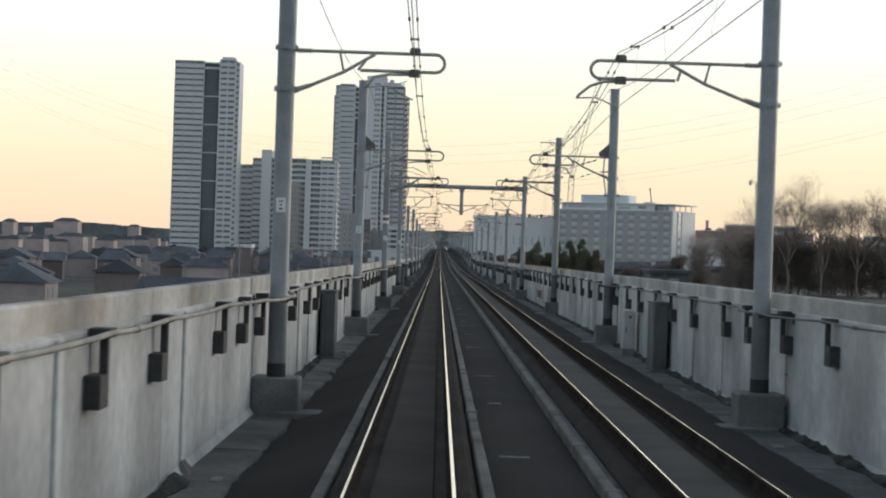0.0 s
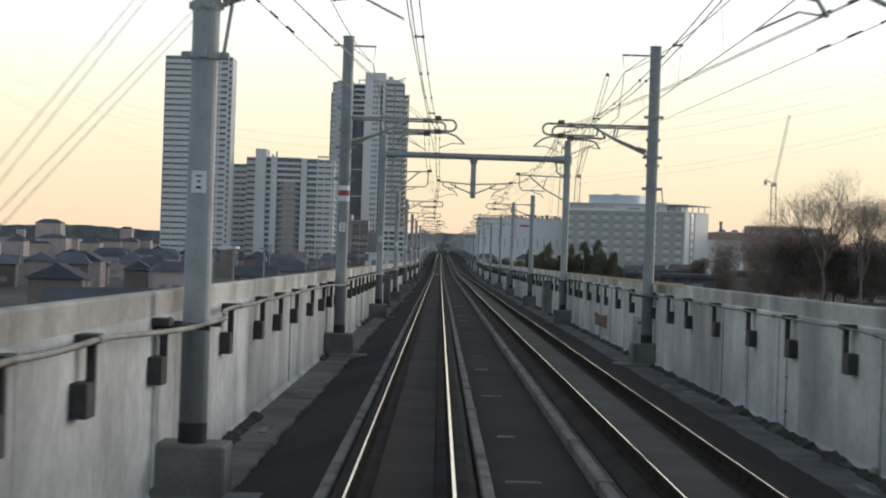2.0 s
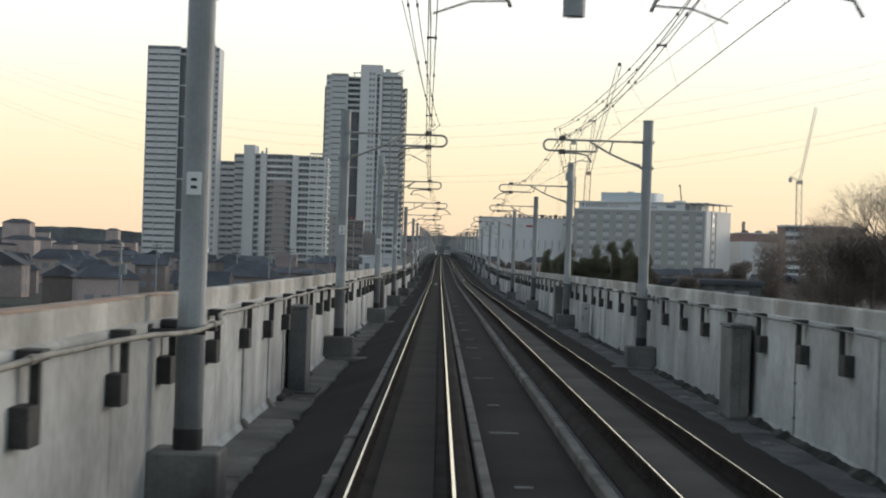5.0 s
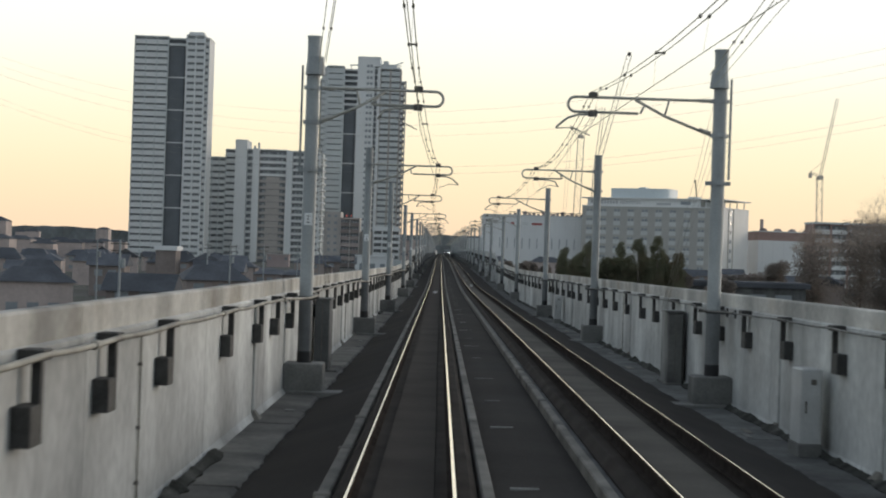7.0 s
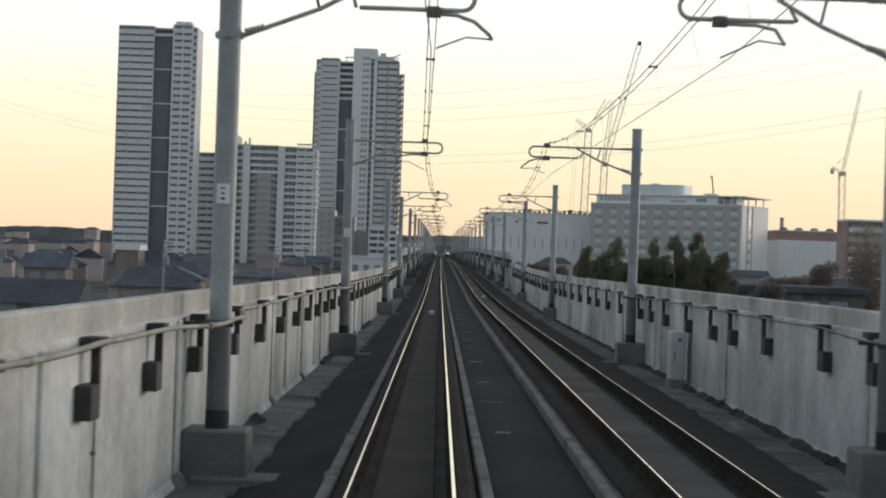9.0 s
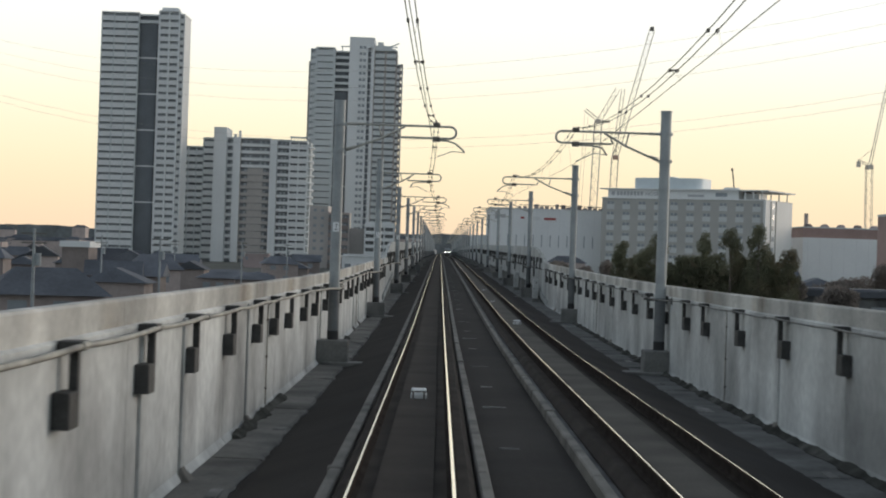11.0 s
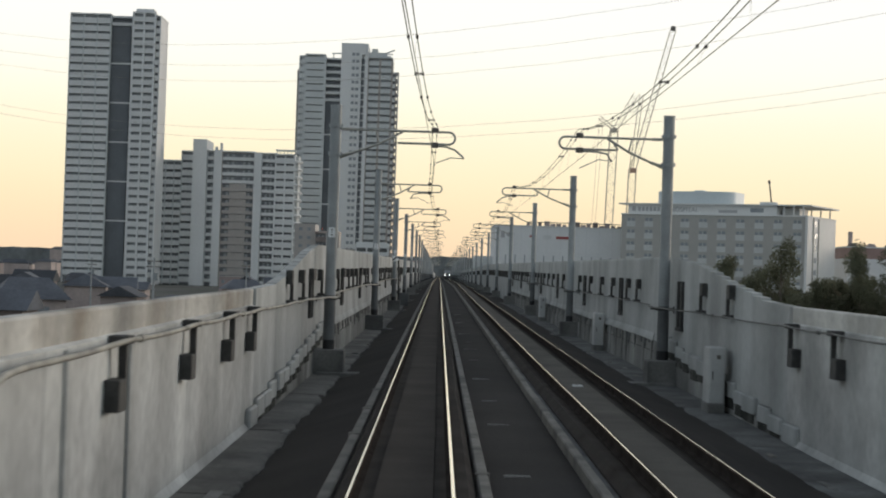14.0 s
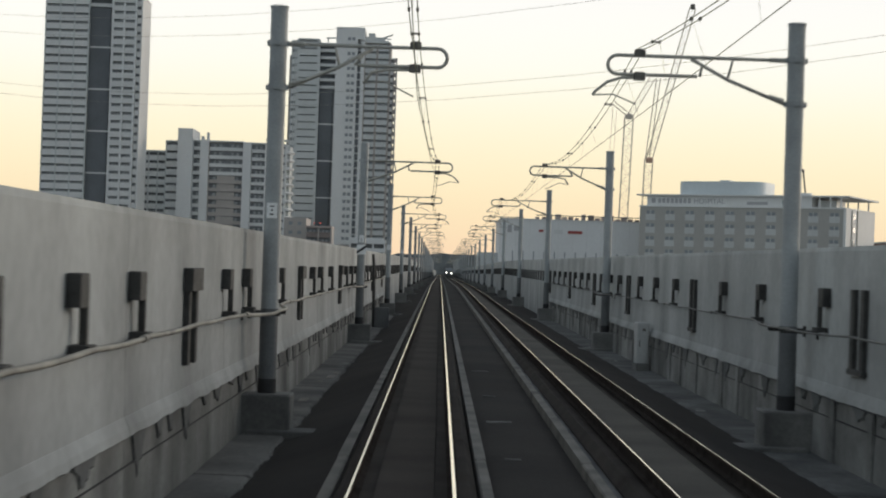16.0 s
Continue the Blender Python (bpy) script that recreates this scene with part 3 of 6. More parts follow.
            y += w + rd.choice((0.5, 0.9, 1.4))
        lips.append((lip.mesh("mortar_lip", M_WALL_TALL), under_lip.mesh("damp_stain", M_BOXDARK)))
    rr = random.Random(5 + side)
    prib = Shape().soft_box(min(side * 0.03, side * 0.085), max(side * 0.03, side * 0.085), -0.16, 0.16, -1.06, 0.10, 0.012).mesh("plinth_rib", M_PLINTH)
    for i in range(12):
        m = on_line(x, HIGH_START + i * 10)
        part("mortar_lip", lips[i % 3][0], None, wall, "pale ragged mortar lip", at=m)
        part("damp_stain", lips[(i * 2) % 3][1], None, wall, "dark ragged patches below the lip", at=m)
        part("joint_line", Shape().sweep([(side * 0.03, -0.245), (side * 0.047, -0.245), (side * 0.047, -0.225), (side * 0.03, -0.225)], [0.0, 10.0], level=False), M_POLE_DARK, wall, "dark joint along the plinth", at=m)
        y = rr.random() * 2
        while y < 9.8 and side < 0:
            part("plinth_rib", prib, None, wall, at=on_line(x, HIGH_START + i * 10 + y))
            y += rr.choice((2.4, 3.1, 4.6, 5.8))

# sooty ragged dirt lying along the foot of the far parapet
dirt_forms = []
for k in range(4):
    sh = Shape()
    n = 60
    for i in range(n + 1):
        y = 10.0 * i / n
        v = noise.noise((y * 0.7, k * 4.0, 3)) + 0.6 * noise.noise((y * 2.6, k * 2.0, 8))
        w, h = max(0.03, 0.16 + 0.13 * v), max(0.02, 0.10 + 0.09 * v)
        sh.v += [(0.0, y, -0.1), (0.0, y, h), (-w * 0.35, y, h * 0.8), (-w, y, 0.015), (-w, y, -0.1)]
    for i in range(n):
        for a in range(5):
            sh.face([i * 5 + a, i * 5 + (a + 1) % 5, i * 5 + 5 + (a + 1) % 5, i * 5 + 5 + a])
    sh.face([4, 3, 2, 1, 0])
    sh.face([n * 5 + a for a in range(5)])
    dirt_forms.append(sh.mesh("dirt_heap", M_SOOT_SHADE))
dirt = thing("wall_foot_dirt", "sooty dirt and moss heaped along the foot of the parapet", "dirt", kind="stuff")
for k in range(38):
    part("dirt_heap", dirt_forms[(k * 3 + k // 4) % 4], None, dirt, at=on_line(WALL_R - 0.08, 6 + k * 10, -1.02))
    if k % 3 == 1:
        part("dirt_heap", dirt_forms[(k + 1) % 4], None, dirt, at=on_line(WALL_L + 0.08, 16 + k * 10, -1.02) @ pose(0, 0, 0, 0, 0, 180))

# shallow ribs cast on the parapets, with pale mortar splayed at their feet
rb_ = random.Random(17)
for side, x in ((1, WALL_L), (-1, WALL_R)):
    rib = Shape().soft_box(min(0, side * 0.045), max(0, side * 0.045), -0.14, 0.14, -1.0, 1.38, 0.012).mesh("wall_rib", M_WALL)
    f = Shape()
    f.v += [(0, -0.34, -1.06), (0, 0.34, -1.06), (side * 0.22, 0.30, -1.06), (side * 0.22, -0.30, -1.06), (side * 0.03, -0.14, -0.82), (side * 0.03, 0.14, -0.82)]
    for q in ((0, 1, 2, 3), (3, 2, 5, 4), (0, 3, 4), (1, 5, 2), (0, 4, 5, 1)):
        f.face(list(q))
    fm = f.mesh("splay", M_KERB)
    y = 9.0
    while y < 400:
        r_ = part("wall_rib", rib, None, at=on_line(x, y))
        tagged(r_, "shallow vertical concrete rib on the parapet", "rib", kind="structure")
        if rb_.random() < 0.6:
            part("splay", fm, None, r_)
        y += rb_.choice((3.8, 5.2, 9.0, 15.0, 22.0))
    for k in range(9):
        y = 33 + k * 41.3 + rb_.random() * 12
        dp_ = thing("drain_conduit", "thin grey conduit running down the parapet", "conduit", at=on_line(x, y), group="drain conduits")
        part("pipe", Shape().tube([(side * 0.03, 0, 1.33), (side * 0.03, 0, -1.0)], 0.016, 6), M_CABLE, dp_)
        for z in (0.9, 0.1, -0.6):
            part("clip", Shape().soft_box(min(0, side * 0.05), max(0, side * 0.05), -0.04, 0.04, z, z + 0.04, 0.005), M_CLAMP, dp_)

# ---------------------------------------------------------------- cables and brackets along the walls
rng = random.Random(11)


def bracket_low(side):
    e = thing("cable_bracket", "blackened steel cable bracket with a hanging box on the parapet", "bracket", group="cable brackets")
    a = lambda w, v=0.0: (min(side * v, side * w), max(side * v, side * w))
    part("arm", Shape().soft_box(*a(0.24), -0.22, 0.18, 1.33, 1.43, 0.008), M_BRACKET, e)
    part("stem", Shape().soft_box(*a(0.185, 0.09), -0.02, 0.10, 0.90, 1.34, 0.008), M_BRACKET, e)
    part("box", Shape().soft_box(*a(0.185), -0.40, 0.10, 0.56, 0.93, 0.012), M_BRACKET, e)
    return e


def bracket_high(side):
    e = thing("cable_bracket", "blackened steel cable bracket on the tall parapet", "bracket", group="cable brackets")
    a = lambda w, v=0.0: (min(side * v, side * w), max(side * v, side * w))
    part("box", Shape().soft_box(*a(0.16), -0.38, 0.08, 1.78, 2.13, 0.012), M_BRACKET, e)
    part("stem", Shape().soft_box(*a(0.16, 0.075), -0.02, 0.09, 1.38, 1.80, 0.008), M_BRACKET, e)
    part("arm", Shape().soft_box(*a(0.23), -0.2, 0.18, 1.30, 1.39, 0.008), M_BRACKET, e)
    return e


def post_pair(side):
    e = thing("cable_riser", "pair of dark cable risers clamped to the tall parapet", "cable riser", group="cable risers")
    a = lambda w: (min(0, side * w), max(0, side * w))
    for d in (0.0, 0.75):
        part("riser", Shape().soft_box(*a(0.09), d - 0.12, d + 0.12, 0.72, 2.14, 0.01), M_BRACKET, e)
    if side > 0:
        part("box", Shape().soft_box(*a(0.15), -0.2, 0.95, 1.82, 2.16, 0.012), M_BRACKET, e)
    else:
        part("tie_bar", Shape().soft_box(*a(0.11), -0.2, 0.95, 0.66, 0.76, 0.012), M_BRACKET, e)
    return e


# where brackets stand along each wall; the stretches between are filled at the usual spacing
BRACKETS_L = (30.9, 34.4, 37.7, 41.5, 46.1, 51.2, 54.9, 67.8, 72.8, 80.5, 86.2, 90.5, 95.2, 100.9, 105.9, 207.3, 212.7, 216.5, 220.6, 355.5, 358.9, 363.5, 369.2, 372.5, 377.1, 388.5, 394.5, 399.6, 403.5)
BRACKETS_R = (37.3, 41.7, 45.1, 50.8, 73.3, 76.6, 80.4, 85.7, 90.4, 95.6, 100.9, 116.2, 121.4, 126.4, 130.3, 135.5, 140.8, 143.7, 268.1, 272.7, 275.9, 280.6, 285.8, 289.5, 293.0, 299.9, 305.4, 310.5, 315.0, 320.6, 326.1, 331.7, 389.2, 394.6, 400.1, 404.1)
HIGH_L = (457.8, 461.0, 468.4, 474.4, 478.9, 482.4, 487.7, 493.7)
HIGH_R = (433.0, 436.5, 439.0, 442.5, 447.6, 453.5, 456.9, 460.1, 466.8, 472.2, 477.3, 481.5, 486.5)


def filled(known, a, b, gap):
    res, y = [], a
    for k in list(known) + [b + gap]:
        while k - y > gap * 1.9:
            y += gap * (0.85 + 0.3 * rng.random())
            res.append(y)
        if k <= b:
            res.append(k)
        y = k
    return res


POLE_SPOTS = (37.5, 73.5, 109.5, 148.2, 184.5, 220.5, 256.0, 292.4, 340.0, 378.0, 422.7, 461.4, 501.5)


def swing(y):
    """How far the cable stands off further to pass in front of a pole."""
    d = min(abs(y - p) for p in POLE_SPOTS)
    return 0.47 * ease((5.6 - d) / 4.6)


def stand_off(side, z):
    e = thing("stand_off_arm", "dark steel arm carrying the cable round a pole", "bracket", group="stand-off arms")
    a = lambda w: (min(0, side * w), max(0, side * w))
    part("arm", Shape().soft_box(*a(0.74), -0.05, 0.05, z - 0.10, z - 0.035, 0.008), M_BRACKET, e)
    part("wall_plate", Shape().soft_box(*a(0.03), -0.08, 0.08, z - 0.2, z + 0.02, 0.008), M_BRACKET, e)
    return e


for side, x in ((1, WALL_L), (-1, WALL_R)):
    first = {}
    for yp in POLE_SPOTS:
        z = 1.38 if yp < 405 else 1.34
        for d in (-0.62, 0.62):
            if z not in first:
                first[z] = stand_off(side, z)
                first[z].matrix_basis = on_line(x, yp + d)
            else:
                copy_thing(first[z], on_line(x, yp + d))

for side, x in ((1, WALL_L), (-1, WALL_R)):
    low, high, riser = bracket_low(side), bracket_high(side), post_pair(side)
    spots = []
    for n, y in enumerate(filled(BRACKETS_L if side > 0 else BRACKETS_R, 6.0, 405.0, 4.4)):
        if n == 0:
            low.matrix_basis = on_line(x, y)
        else:
            copy_thing(low, on_line(x, y))
        spots.append((y, 1.38))
    for n, y in enumerate(filled(HIGH_L if side > 0 else HIGH_R, 408.0, 544.0, 4.2)):
        kind = riser if n % 4 == 2 else high
        if n in (0, 2):
            kind.matrix_basis = on_line(x, y)
        else:
            copy_thing(kind, on_line(x, y))
        spots.append((y, 1.34))
    cab = thing("trackside_cable", "grey cable slung from bracket to bracket along the parapet", "cable")
    r = 0.034 if side > 0 else 0.022
    pts = []
    for (ya, za), (yb, zb) in zip(spots, spots[1:]):
        for u in (0.0, 0.125, 0.25, 0.375, 0.5, 0.625, 0.75, 0.875):
            yy = ya + (yb - ya) * u
            pts.append((x + side * (0.23 + 0.008 * math.sin(yy) + swing(yy)), yy, zt(yy) + za + (zb - za) * u - 0.10 * u * (1 - u)))
    part("cable", Shape().tube(pts, r, 6), M_CABLE if side > 0 else M_CABLE_DARK, cab, smooth=True)
    joint = Shape().tube([(0, -0.12, 0), (0, 0.12, 0)], r + 0.016, 8).mesh("joint", M_CABLE if side > 0 else M_CABLE_DARK)
    for q in range(2, len(pts), 17):
        part("joint", joint, None, cab, at=pose(*pts[q]))

# distant brackets as one run
fb = Shape()
for side, x in ((1, WALL_L), (-1, WALL_R)):
    for i in range(150):
        y = 546 + i * 3.1
        z = zt(y)
        fb.box(min(x, x + side * 0.1), max(x, x + side * 0.1), y, y + 0.4, z + 1.4, z + 2.1)
tagged(part("far_brackets", fb, M_BRACKET), "distant row of dark cable brackets on both parapets", "brackets", kind="stuff")


# ---------------------------------------------------------------- catenary poles
POLE_L, POLE_R = -2.98, 7.14
NORMAL, TALL = 7.25, 9.3


def stadium(x_pole, x_tip, z_top, z_low, s):
    """Top tube out to a rounded end and back along the lower tube."""
    r = (z_top - z_low) / 2
    pts = [(x_pole, 0, z_top), (x_tip - s * r, 0, z_top)]
    for i in range(1, 8):
        a = math.pi * i / 8
        pts.append((x_tip - s * r + s * r * math.sin(a), 0, z_low + r + r * math.cos(a)))
    return pts + [(x_tip - s * r, 0, z_low), (x_tip - s * 1.75, 0, z_low)]


def ribbed(a, b, r0, r1, n):
    """A turned rod from a to b with n round ribs."""
    sh = Shape()
    d = (b - a).normalized()
    u = d.orthogonal().normalized()
    v = d.cross(u)
    rings = []
    for k in range(n):
        rings += [(k / n, r0), ((k + 0.25) / n, r0), ((k + 0.35) / n, r1), ((k + 0.8) / n, r1), ((k + 0.9) / n, r0)]
    rings.append((1.0, r0))
    for f, r in rings:
        p = a + (b - a) * f
        sh.v += [tuple(p + u * r * math.cos(q * math.pi / 4) + v * r * math.sin(q * math.pi / 4)) for q in range(8)]
    for i in range(len(rings) - 1):
        for q in range(8):
            sh.face([i * 8 + q, i * 8 + (q + 1) % 8, i * 8 + 8 + (q + 1) % 8, i * 8 + 8 + q])
    sh.face(list(range(7, -1, -1)))
    sh.face([(len(rings) - 1) * 8 + q for q in range(8)])
    return sh


def add_cantilever(parent, s, reach, pull, dy=0.0, dz=0.0):
    """A bracket arm on a pole at the origin; s: +1 reaches towards +x. reach: its length; pull: the side to which the steady arm draws."""
    top, low = 6.54 + dz, 6.17 + dz
    arm = Shape().tube([(a, b + dy, c) for a, b, c in stadium(s * 0.12, s * reach, top, low, s)], 0.036, 8)
    arm.tube([(s * 0.14, dy, 5.66 + dz), (s * reach * 0.36, dy, 6.12 + dz), (s * reach * 0.56, dy, top - 0.03)], 0.036, 8)
    arm.tube([(s * reach * 0.365, dy, 6.10 + dz), (s * reach * 0.335, dy, top)], 0.026, 6)
    arm.tube([(s * (reach - 1.8), dy, low), (s * reach * 0.50, dy, 6.36 + dz)], 0.03, 6)
    c = part("cantilever", arm, M_ARM, parent, "weathered tube bracket arm with a rounded end", smooth=True)
    for z, a in ((top, 0.0), (5.68 + dz, 0.28)):
        part("insulator", ribbed(Vector((s * 0.22, dy, z + 0.22 * a)), Vector((s * 0.52, dy, z + 0.52 * a)), 0.038, 0.054, 5), M_ARM, c, "ribbed grey insulator")
    x_sup = s * (reach - 0.62)
    part("saddle", Shape().soft_box(x_sup - 0.11, x_sup + 0.11, dy - 0.08, dy + 0.08, top - 0.02, top + 0.13, 0.03), M_CLAMP, c, "dark wire saddle")
    part("clamp", Shape().soft_box(x_sup - 0.11, x_sup + 0.11, dy - 0.08, dy + 0.08, low - 0.11, low + 0.05, 0.02), M_CLAMP, c)
    st = Shape()
    if pull > 0:
        pts = [(x_sup, low - 0.06), (x_sup + s * 0.35, low - 0.07), (x_sup + s * 0.62, low - 0.16), (x_sup + s * 0.86, low - 0.36), (x_sup + s * 0.90, low - 0.43)]
        st.tube([(a, dy, b) for a, b in pts], 0.03, 6)
        st.tube([(x_sup + s * 0.90, dy, low - 0.42), (x_sup + s * 0.5, dy, low - 0.40), (x_sup + s * 0.05, dy, low - 0.58)], 0.016, 5)
    else:
        pts = [(x_sup, low - 0.06), (x_sup - s * 0.55, low - 0.07), (x_sup - s * 0.85, low - 0.13), (x_sup - s * 1.0, low - 0.36)]
        st.tube([(a, dy, b) for a, b in pts], 0.03, 6)
        st.tube([(x_sup - s * 1.0, dy, low - 0.35), (x_sup - s * 0.6, dy, low - 0.30), (x_sup - s * 0.02, dy, low - 0.58)], 0.016, 5)
    part("steady_arm", st, M_ARM, c, smooth=True)
    return c


def pole(s, y, height, sign, reach, pull, double=False, bands=False, arm=True, wider=0.0):
    """A round steel mast on a concrete foundation. s: the side on which its track lies."""
    x = POLE_L if s > 0 else POLE_R + wider
    zb = -0.28
    e = thing("catenary_pole", "round galvanised catenary pole on a concrete foundation by the parapet", "pole", at=pose(x, y, zt(y)), group="catenary poles")
    r = 0.185 if height > 8 else 0.168
    part("mast", Shape().tube([(0, 0, zb), (0, 0, 3.0), (0, 0, height - 0.02), (0, 0, height)], r, 20), M_POLE, e, smooth=False)
    part("collar", Shape().tube([(0, 0, zb - 0.01), (0, 0, zb + 0.28)], r + 0.012, 20), M_POLE_DARK, e, "black bitumen collar")
    # sleeve paints the lower mast darker, as shade below the cable
    part("lower_sleeve", Shape().tube([(0, 0, zb + 0.02), (0, 0, 1.36)], r + 0.006, 20), M_POLE_LOW, e, "darker lower mast, shade put into its colour")
    part("cap", Shape().tube([(0, 0, height - 0.03), (0, 0, height + 0.02)], r + 0.015, 20), M_POLE, e)
    fx0, fx1 = (-0.47, 0.50) if s > 0 else (-0.50, 0.46)
    f = Shape().soft_box(fx0, fx1, -0.5, 0.5, -1.15, zb, 0.03)
    part("foundation", f, M_BASE, e, "grey concrete foundation block")
    part("footing", Shape().soft_box(-0.3 if s > 0 else -1.15, 1.15 if s > 0 else 0.3, -0.78, 0.1, -1.14, -0.95, 0.02), M_BASE, e, "low footing slab")
    for z in (6.54, 5.68):
        bd = Shape().tube([(0, 0, z - 0.06), (0, 0, z + 0.06)], r + 0.022, 16)
        bd.box(-0.05, 0.05, -r - 0.06, r + 0.06, z - 0.045, z + 0.045)
        bd.box(-r - 0.05, r + 0.05, -0.05, 0.05, z - 0.045, z + 0.045)
        part("band", bd, M_POLE, e, "bolted steel band")
    for z in bands:
        b2 = Shape().tube([(0, 0, z - 0.05), (0, 0, z + 0.05)], r + 0.03, 16)
        for a in (-1, 1):
            b2.box(min(a * r, a * (r + 0.14)), max(a * r, a * (r + 0.14)), -0.04, 0.04, z - 0.05, z + 0.05)
            b2.box(-0.04, 0.04, min(a * r, a * (r + 0.12)), max(a * r, a * (r + 0.12)), z - 0.05, z + 0.06)
        part("strap", b2, M_POLE, e, "bolted strap")
    if y == 73.5:
        t = Shape()
        t.v += [(s * 0.16, -0.06, 7.1), (s * 0.58, -0.02, 6.72), (s * 0.52, -0.02, 6.5), (s * 0.16, -0.06, 6.5),
                (s * 0.16, 0.2, 7.1), (s * 0.58, 0.14, 6.72), (s * 0.52, 0.14, 6.5), (s * 0.16, 0.2, 6.5)]
        for q in ((0, 1, 2, 3), (7, 6, 5, 4), (0, 4, 5, 1), (1, 5, 6, 2), (2, 6, 7, 3), (3, 7, 4, 0)):
            t.face(list(q))
        part("tension_balancer", t, M_CLAMP, e, "dark wire tensioning gear")
        part("pull_rod", Shape().tube([(s * 0.34, 0.1, 6.5), (s * 0.36, 0.1, 5.9), (s * 0.24, 0.1, 5.05)], 0.028, 6).tube([(s * 0.16, 0.1, 5.95), (s * 0.5, 0.1, 5.95)], 0.026, 6), M_ARM, e)
    if y == 220.5:
        t = Shape().tube([(s * 0.05, -0.1, 6.85), (s * 0.05, -0.1, 7.3)], 0.25, 10, r_end=0.2)
        t.tube([(s * -0.28, 0.1, 7.1), (s * -0.28, 0.1, 4.6)], 0.03, 6)
        part("tension_balancer", t, M_POLE, e, "grey wire tensioning gear")
    if sign:
        pl = part("number_plate", Shape().soft_box(-0.10, 0.10, -r - 0.035, -r - 0.01, 3.12, 3.42, 0.012), M_SIGN, e, "white enamel plate with unreadable marks")
        for z0, z1, w in ((3.34, 3.36, 0.04), (3.26, 3.29, 0.02), (3.18, 3.21, 0.035)):
            part("marking", Shape().box(-w, w, -r - 0.042, -r - 0.034, z0, z1), M_INK, pl)
    if arm:
        lift = 0.44 if double else (-0.05 if y < 40 else (-0.10 if y == 422.7 else 0.0))
        add_cantilever(e, s, reach, pull, dz=lift)
        if double:
            add_cantilever(e, s, reach - 0.36, -pull, dy=0.55, dz=lift - 0.04)
    return e


# y, height, straps, double arm, places of the wires above each track
MASTS = [(37.5, TALL, (), False, -0.32, 3.95), (73.5, TALL, (5.0,), False, -0.26, 4.50), (109.5, 9.66, (4.9, 5.95, 7.3), True, 0.10, 4.24), (184.5, NORMAL, (), False, -0.20, 4.28),
         (220.5, 7.8, (4.5,), False, -0.36, 3.98), (256.0, NORMAL, (), False, 0.10, 4.45), (292.4, NORMAL, (), False, -0.34, 3.97), (340.0, NORMAL, (), False, 0.08, 4.47),
         (378.0, NORMAL, (), False, -0.38, 4.10), (422.7, 7.15, (), False, 0.05, 4.47), (461.4, NORMAL, (), False, -0.30, 4.08), (501.5, NORMAL, (), False, 0.08, 4.55)]
MASTS += [(541.5 + 40 * i, NORMAL, (), False, -0.32 if i % 2 == 0 else 0.08, 4.08 if i % 2 == 0 else 4.5) for i in range(21)]
SUPPORT = {}
for i, (y, hgt, bands, double, xl, xr) in enumerate(MASTS):
    SUPPORT[y] = (xl, xr)
    near = y < 620
    for s in (1, -1):
        wider = {37.5: -0.1, 73.5: 0.10, 109.5: 0.19, 256.0: 0.06, 340.0: 0.17, 378.0: 0.14, 422.7: 0.05, 501.5: 0.12}.get(y, 0.0)
        reach = (xl - POLE_L if s > 0 else POLE_R + wider - xr) + 0.62
        outward = (xl > -0.1) if s > 0 else (xr < 4.25)
        pole(s, y, hgt, near and s > 0, reach, 1 if outward else -1, double, bands, wider=wider)
# red and white band on one mast
rb = thing("warning_band", "red band between white bands wrapped on a steel pole", "marking", at=pose(POLE_L, 109.5, zt(109.5)))
part("white_band", Shape().tube([(0, 0, 4.50), (0, 0, 4.66)], 0.192, 20), M_SIGN, rb)
part("red_band", Shape().tube([(0, 0, 4.32), (0, 0, 4.50)], 0.192, 20), M_RED, rb)
part("white_band", Shape().tube([(0, 0, 4.14), (0, 0, 4.32)], 0.192, 20), M_SIGN, rb)

# ---------------------------------------------------------------- the portal across both tracks
PY = 148.2
SUPPORT[PY] = (0.11, 4.07)
gantry = thing("catenary_portal", "steel portal of round tubes spanning both tracks", "portal", at=pose(0, PY, zt(PY)))
for x, s in ((POLE_L, 1), (POLE_R, -1)):
    m = part("mast", Shape().tube([(x, 0, -0.28), (x, 0, 9.0)], 0.185, 20), M_POLE, gantry)
    part("collar", Shape().tube([(x, 0, -0.29), (x, 0, 0.0)], 0.2, 20), M_POLE_DARK, m, "black bitumen collar")
    part("lower_sleeve", Shape().tube([(x, 0, -0.26), (x, 0, 1.36)], 0.192, 20), M_POLE_LOW, m, "darker lower mast, shade put into its colour")
    part("foundation", Shape().soft_box(x - 0.48, x + 0.48, -0.5, 0.5, -1.15, -0.28, 0.03), M_BASE, gantry, "grey concrete foundation block")
    part("footing", Shape().soft_box(x + (-0.3 if s > 0 else -0.95), x + (0.95 if s > 0 else 0.3), -0.72, 0.1, -1.14, -0.95, 0.02), M_LEDGE, gantry)
    k = Shape().tube([(x, 0, 7.72), (x, 0, 8.2)], 0.25, 16)
    k.tube([(x + s * 0.15, 0, 7.0), (x + s * 0.55, 0, 7.25), (x + s * 0.62, 0, 7.8)], 0.045, 6)
    k.tube([(x, 0, 7.02), (x, 0, 7.16)], 0.23, 16)
    part("knee_brace", k, M_POLE, gantry)
beam = Shape().tube([(POLE_L + 0.1, 0, 7.96), (POLE_R - 0.1, 0, 7.96)], 0.17, 18)
beam.tube([(POLE_L + 0.1, 0, 7.96), (POLE_L + 0.75, 0, 7.96)], 0.21, 18)
